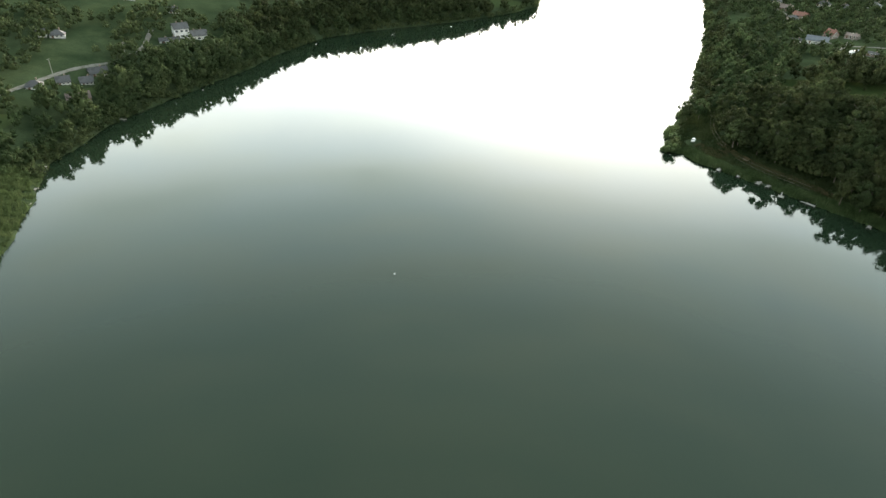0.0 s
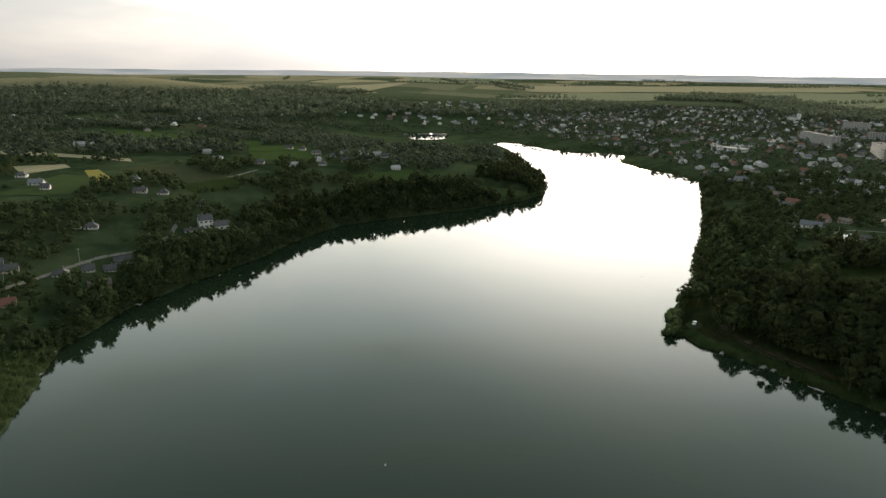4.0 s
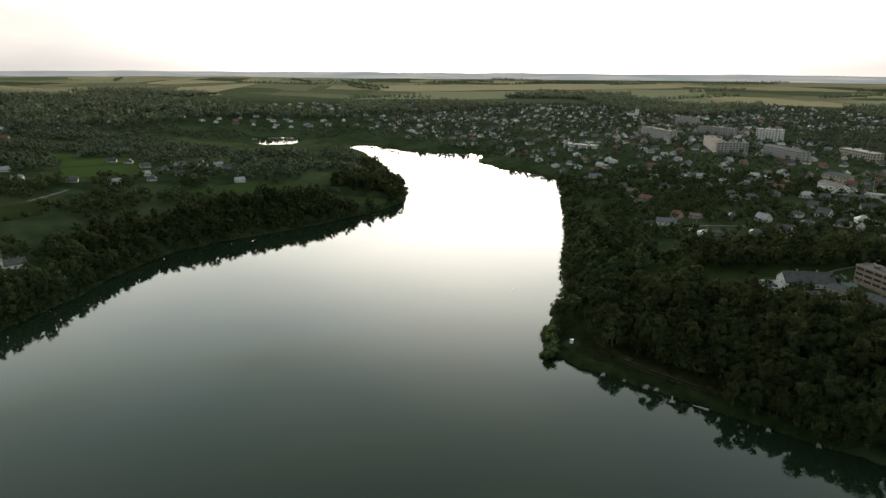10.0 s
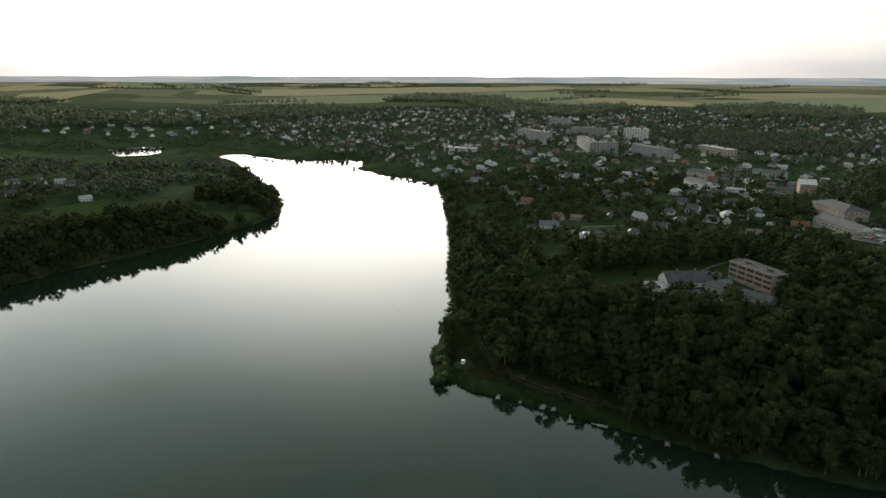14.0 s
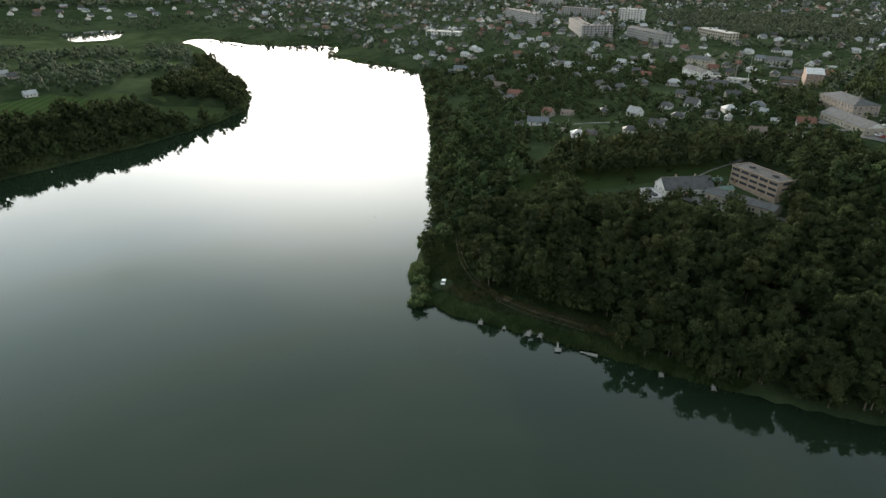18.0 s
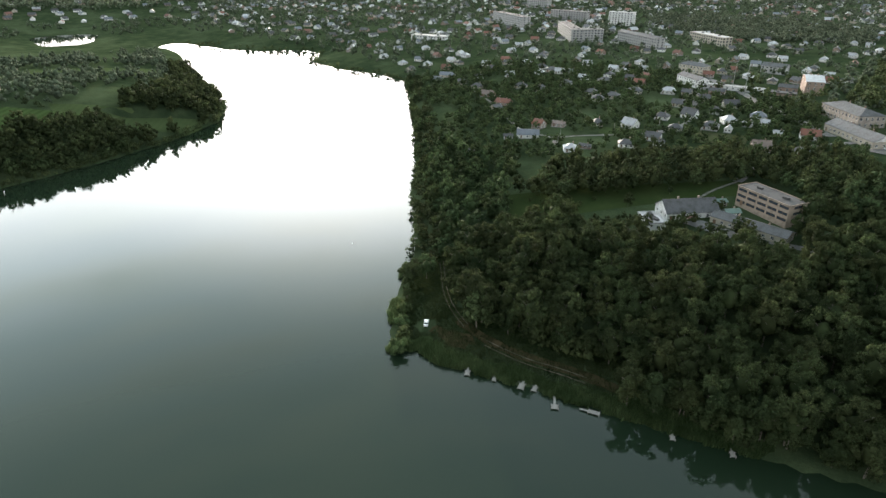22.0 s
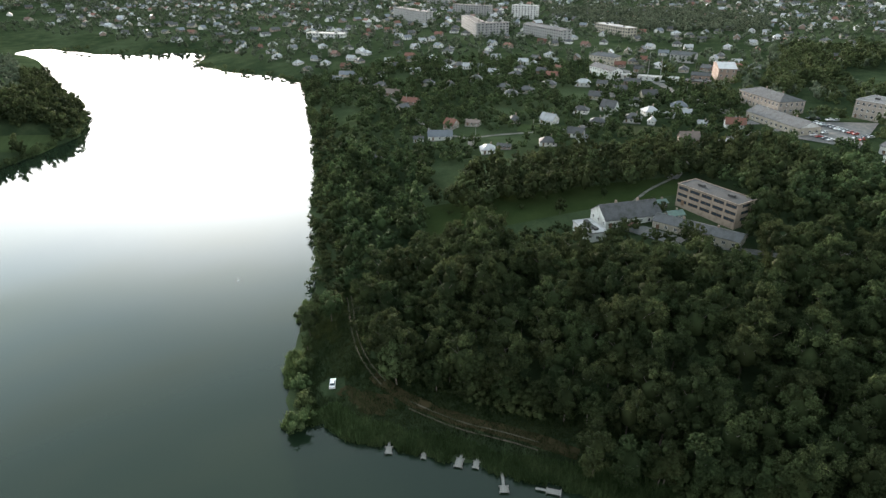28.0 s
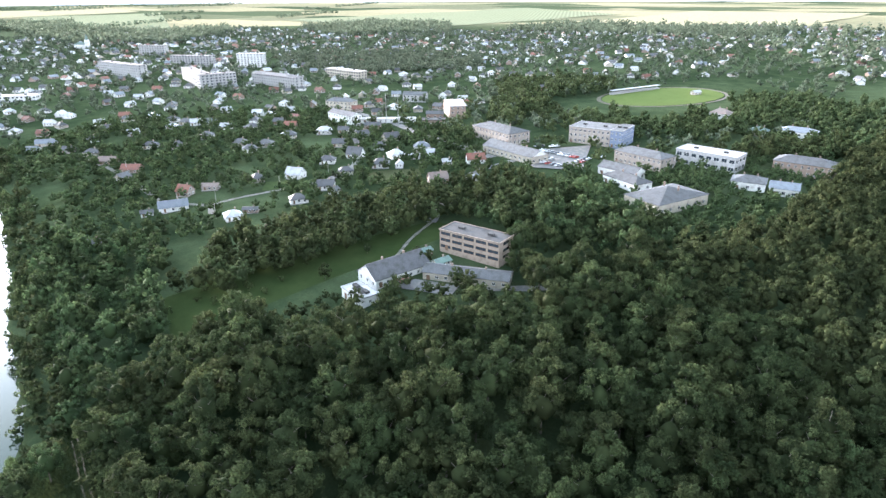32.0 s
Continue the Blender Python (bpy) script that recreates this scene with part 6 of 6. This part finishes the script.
VILLAGE = [(480, 330), (560, 190), (900, 150), (1300, 300), (1500, 900), (1300, 1600), (700, 1700), (200, 1500), (150, 1300), (200, 1120), (310, 960), (330, 800), (330, 715), (420, 700), (500, 620), (540, 520)]
wood("town_trees", scatter(VILLAGE, 17, 16, clumps(2, 30, -1.6)), FAR, 8, 0.5, 1.05, "street and garden trees among the houses of the town", material=LEAF_HAZED)
PARK = [(540, 285), (560, 255), (582, 214), (560, 165), (590, 135), (752, 127), (770, 180), (765, 240), (690, 250), (645, 290), (620, 330), (560, 340)]
GROVE = [(505, 318), (510, 350), (575, 378), (612, 378), (640, 330), (800, 372), (806, 431), (743, 486), (623, 426), (560, 400), (520, 352)]
WOODLOT = [(828, 912), (912, 920), (986, 791), (971, 627), (832, 554), (774, 643), (752, 755)]
for name, ring, label in (("park_trees", PARK, "tall dark park trees among public buildings"), ("grove", GROVE, "grove of tall trees behind the square"), ("far_wood", WOODLOT, "dark wood behind the flats")):
    wood(name, scatter(ring, 9.5, 18, lambda x, y: clear_of(x, y, 1.0) & ~inside(x, y, FRONT)), TALL if name != "far_wood" else FAR, 10, 0.55, 1.0, label, material=LEAF_HAZED if name == "far_wood" else WILLOW)
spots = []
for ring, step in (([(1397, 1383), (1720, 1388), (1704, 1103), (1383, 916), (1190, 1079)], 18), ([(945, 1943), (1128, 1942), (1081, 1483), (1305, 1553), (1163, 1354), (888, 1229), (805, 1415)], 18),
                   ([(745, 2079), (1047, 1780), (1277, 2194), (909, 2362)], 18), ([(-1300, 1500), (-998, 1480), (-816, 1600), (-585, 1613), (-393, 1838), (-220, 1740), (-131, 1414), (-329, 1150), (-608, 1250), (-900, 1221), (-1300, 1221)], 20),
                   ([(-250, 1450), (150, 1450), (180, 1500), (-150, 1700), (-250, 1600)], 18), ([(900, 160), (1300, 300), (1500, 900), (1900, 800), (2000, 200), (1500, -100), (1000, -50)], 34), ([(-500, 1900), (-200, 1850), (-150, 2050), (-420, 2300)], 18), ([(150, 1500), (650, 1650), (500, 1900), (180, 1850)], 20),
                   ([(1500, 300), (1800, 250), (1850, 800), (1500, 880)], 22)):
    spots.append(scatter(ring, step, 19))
wood("distant_woods", np.concatenate(spots), [crown(rng0, 15, 12, 5, 14, 4.5) for i in range(3)], 11, 0.7, 1.2, "distant dark woods", material=LEAF_HAZED)
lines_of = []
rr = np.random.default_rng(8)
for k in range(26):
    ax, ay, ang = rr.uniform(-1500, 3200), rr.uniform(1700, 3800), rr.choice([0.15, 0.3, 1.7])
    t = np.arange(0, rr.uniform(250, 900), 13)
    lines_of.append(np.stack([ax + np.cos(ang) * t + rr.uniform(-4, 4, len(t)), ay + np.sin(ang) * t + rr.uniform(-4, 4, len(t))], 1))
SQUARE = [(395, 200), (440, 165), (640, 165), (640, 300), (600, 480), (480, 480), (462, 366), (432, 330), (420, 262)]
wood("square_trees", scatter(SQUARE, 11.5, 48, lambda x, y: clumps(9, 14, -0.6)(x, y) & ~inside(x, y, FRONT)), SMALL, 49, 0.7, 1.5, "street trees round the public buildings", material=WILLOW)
wood("windbreaks", np.concatenate(lines_of), [crown(rng0, 15, 12, 5, 12, 4.5)], 12, 0.7, 1.2, "lines of trees between far fields", material=LEAF_HAZED)

# ---- reeds and shrubs along the water ----
def tuft(rng, blades, height, spread):
    n = np.arange(blades)
    a, r = rng.uniform(0, 6.28, blades), spread * np.sqrt(rng.uniform(0, 1, blades))
    root = np.stack([np.cos(a) * r, np.sin(a) * r, np.full(blades, -0.6)], 1)
    lean = rng.normal(scale=0.22, size=(blades, 2)) * height
    tip = root + np.stack([lean[:, 0], lean[:, 1], rng.uniform(0.7, 1.1, blades) * height], 1)
    b = rng.uniform(0, 6.28, blades)
    side = np.stack([np.cos(b), np.sin(b), 0 * b], 1) * 0.16
    v = np.stack([root - side, root + side, tip], 1).reshape(-1, 3)
    return v, np.arange(blades * 3).reshape(-1, 3)


TUFTS = [tuft(rng0, 34, 2.3, 0.9) for i in range(4)]


def along_shore(x0, x1, y0, y1, step, lo, hi, seed, level, scale=7.0):
    rr = np.random.default_rng(seed)
    x, y = np.meshgrid(np.arange(x0, x1, step), np.arange(y0, y1, step))
    x, y = (x + rr.uniform(-0.5, 0.5, x.shape) * step).ravel(), (y + rr.uniform(-0.5, 0.5, y.shape) * step).ravel()
    d = shore(x, y, LAKE)
    v = np.sin(x / scale + 1.7 * np.sin(y / scale)) + np.sin(y / scale * 1.3 + 2.1 * np.sin(x / scale * 0.7))
    ok = (d > lo) & (d < hi + 0.8 * v) & (v > level) & clear_of(x, y, 0)
    return np.stack([x[ok], y[ok]], 1)


shrub_mesh = [raw_mesh("shrub", *crown(rng0, 6.5, 3.6, 9, 260, 0.6, 0.5, True), REED) for i in range(3)]
for i, (sx, sy, sc) in enumerate(((142, 304, 1.0), (137.5, 296, 1.05), (135, 288, 1.05), (130, 281, 1.2), (133.5, 283, 0.8), (139, 300, 0.6))):
    ob = tagged(new("willow_shrub", shrub_mesh[i % 3]), "grey-green willow shrub growing out of the reeds", "shrub", "shrubs of the point")
    ob.matrix_world = pose(sx, sy, 0, 0, 0, 50 * i) @ Matrix.Diagonal((sc, sc, sc, 1))
bank = np.concatenate([along_shore(118, 205, 190, 283, 0.8, -1.2, 5.5, 31, -1.9), along_shore(118, 160, 283, 345, 0.8, -1.5, 1.5, 31, -0.4)])
wood("reed_bed", bank, TUFTS, 13, 0.7, 1.25, "green reeds along the edge of the lake", "reeds", REED)
SEDGE_TUFTS = [tuft(rng0, 40, 1.7, 1.7) for i in range(3)]
wood("sedge", along_shore(132, 200, 215, 340, 0.95, 3.0, 24, 54, -1.9), SEDGE_TUFTS, 55, 0.42, 0.7, "dark sedge and tall grass on the shore", "grass", SEDGE)
wood("shore_shrubs", np.concatenate([along_shore(150, 345, 310, 720, 3.0, -1.0, 4.5, 32, -0.5), along_shore(200, 345, 180, 310, 3.0, -1.0, 4.5, 32, -0.5)]), BUSH, 14, 0.6, 1.5, "willow shrubs overhanging the water", "shrubs")
wood("shore_willows", along_shore(165, 345, 325, 720, 5.0, 3.5, 14, 33, -0.8, 13), SMALL, 15, 0.45, 0.95, "willows and alders on the bank", "trees")
wood("far_shore_shrubs", np.concatenate([along_shore(-190, 100, 250, 640, 2.8, -2.2, 3.0, 34, -1.7), along_shore(60, 160, 600, 900, 3.6, -2.2, 3.0, 34, -1.7), along_shore(150, 340, 700, 1120, 6, -2, 6, 35, -0.8)]), BUSH, 16, 0.7, 1.6, "shrubs along the far bank", "shrubs", WILLOW)
wood("far_bank_willows", along_shore(-200, 60, 255, 600, 5.6, 0.8, 9, 39, -1.6, 11), MID, 47, 0.6, 1.0, "rounded green willows at the water below the hillside", "trees", WILLOW, 3.4)
wood("reed_bank_shrubs", along_shore(-180, -130, 100, 250, 4.6, 1.0, 13, 59, -0.2), BUSH, 60, 0.7, 1.5, "pale willow bushes among the reeds of the far bank", "shrubs", REED)
wood("far_reeds", along_shore(-180, -130, 100, 255, 1.15, -2.0, 13.0, 36, -1.9), TUFTS[:2], 17, 0.7, 1.2, "reeds along the far bank", "reeds", REED)
wood("shore_wood_edge", along_shore(190, 420, 30, 225, 4.2, 0.5, 9, 37, -1.2), SMALL, 18, 0.6, 1.15, "low trees at the edge of the wood over the water", "trees")
wood("clearing_shrubs", scatter([(216, 343), (262, 326), (262, 372), (236, 372)], 13, 38, lambda x, y: clear_of(x, y, 1)), BUSH, 19, 0.5, 1.2, "shrubs in the meadow", "shrubs")
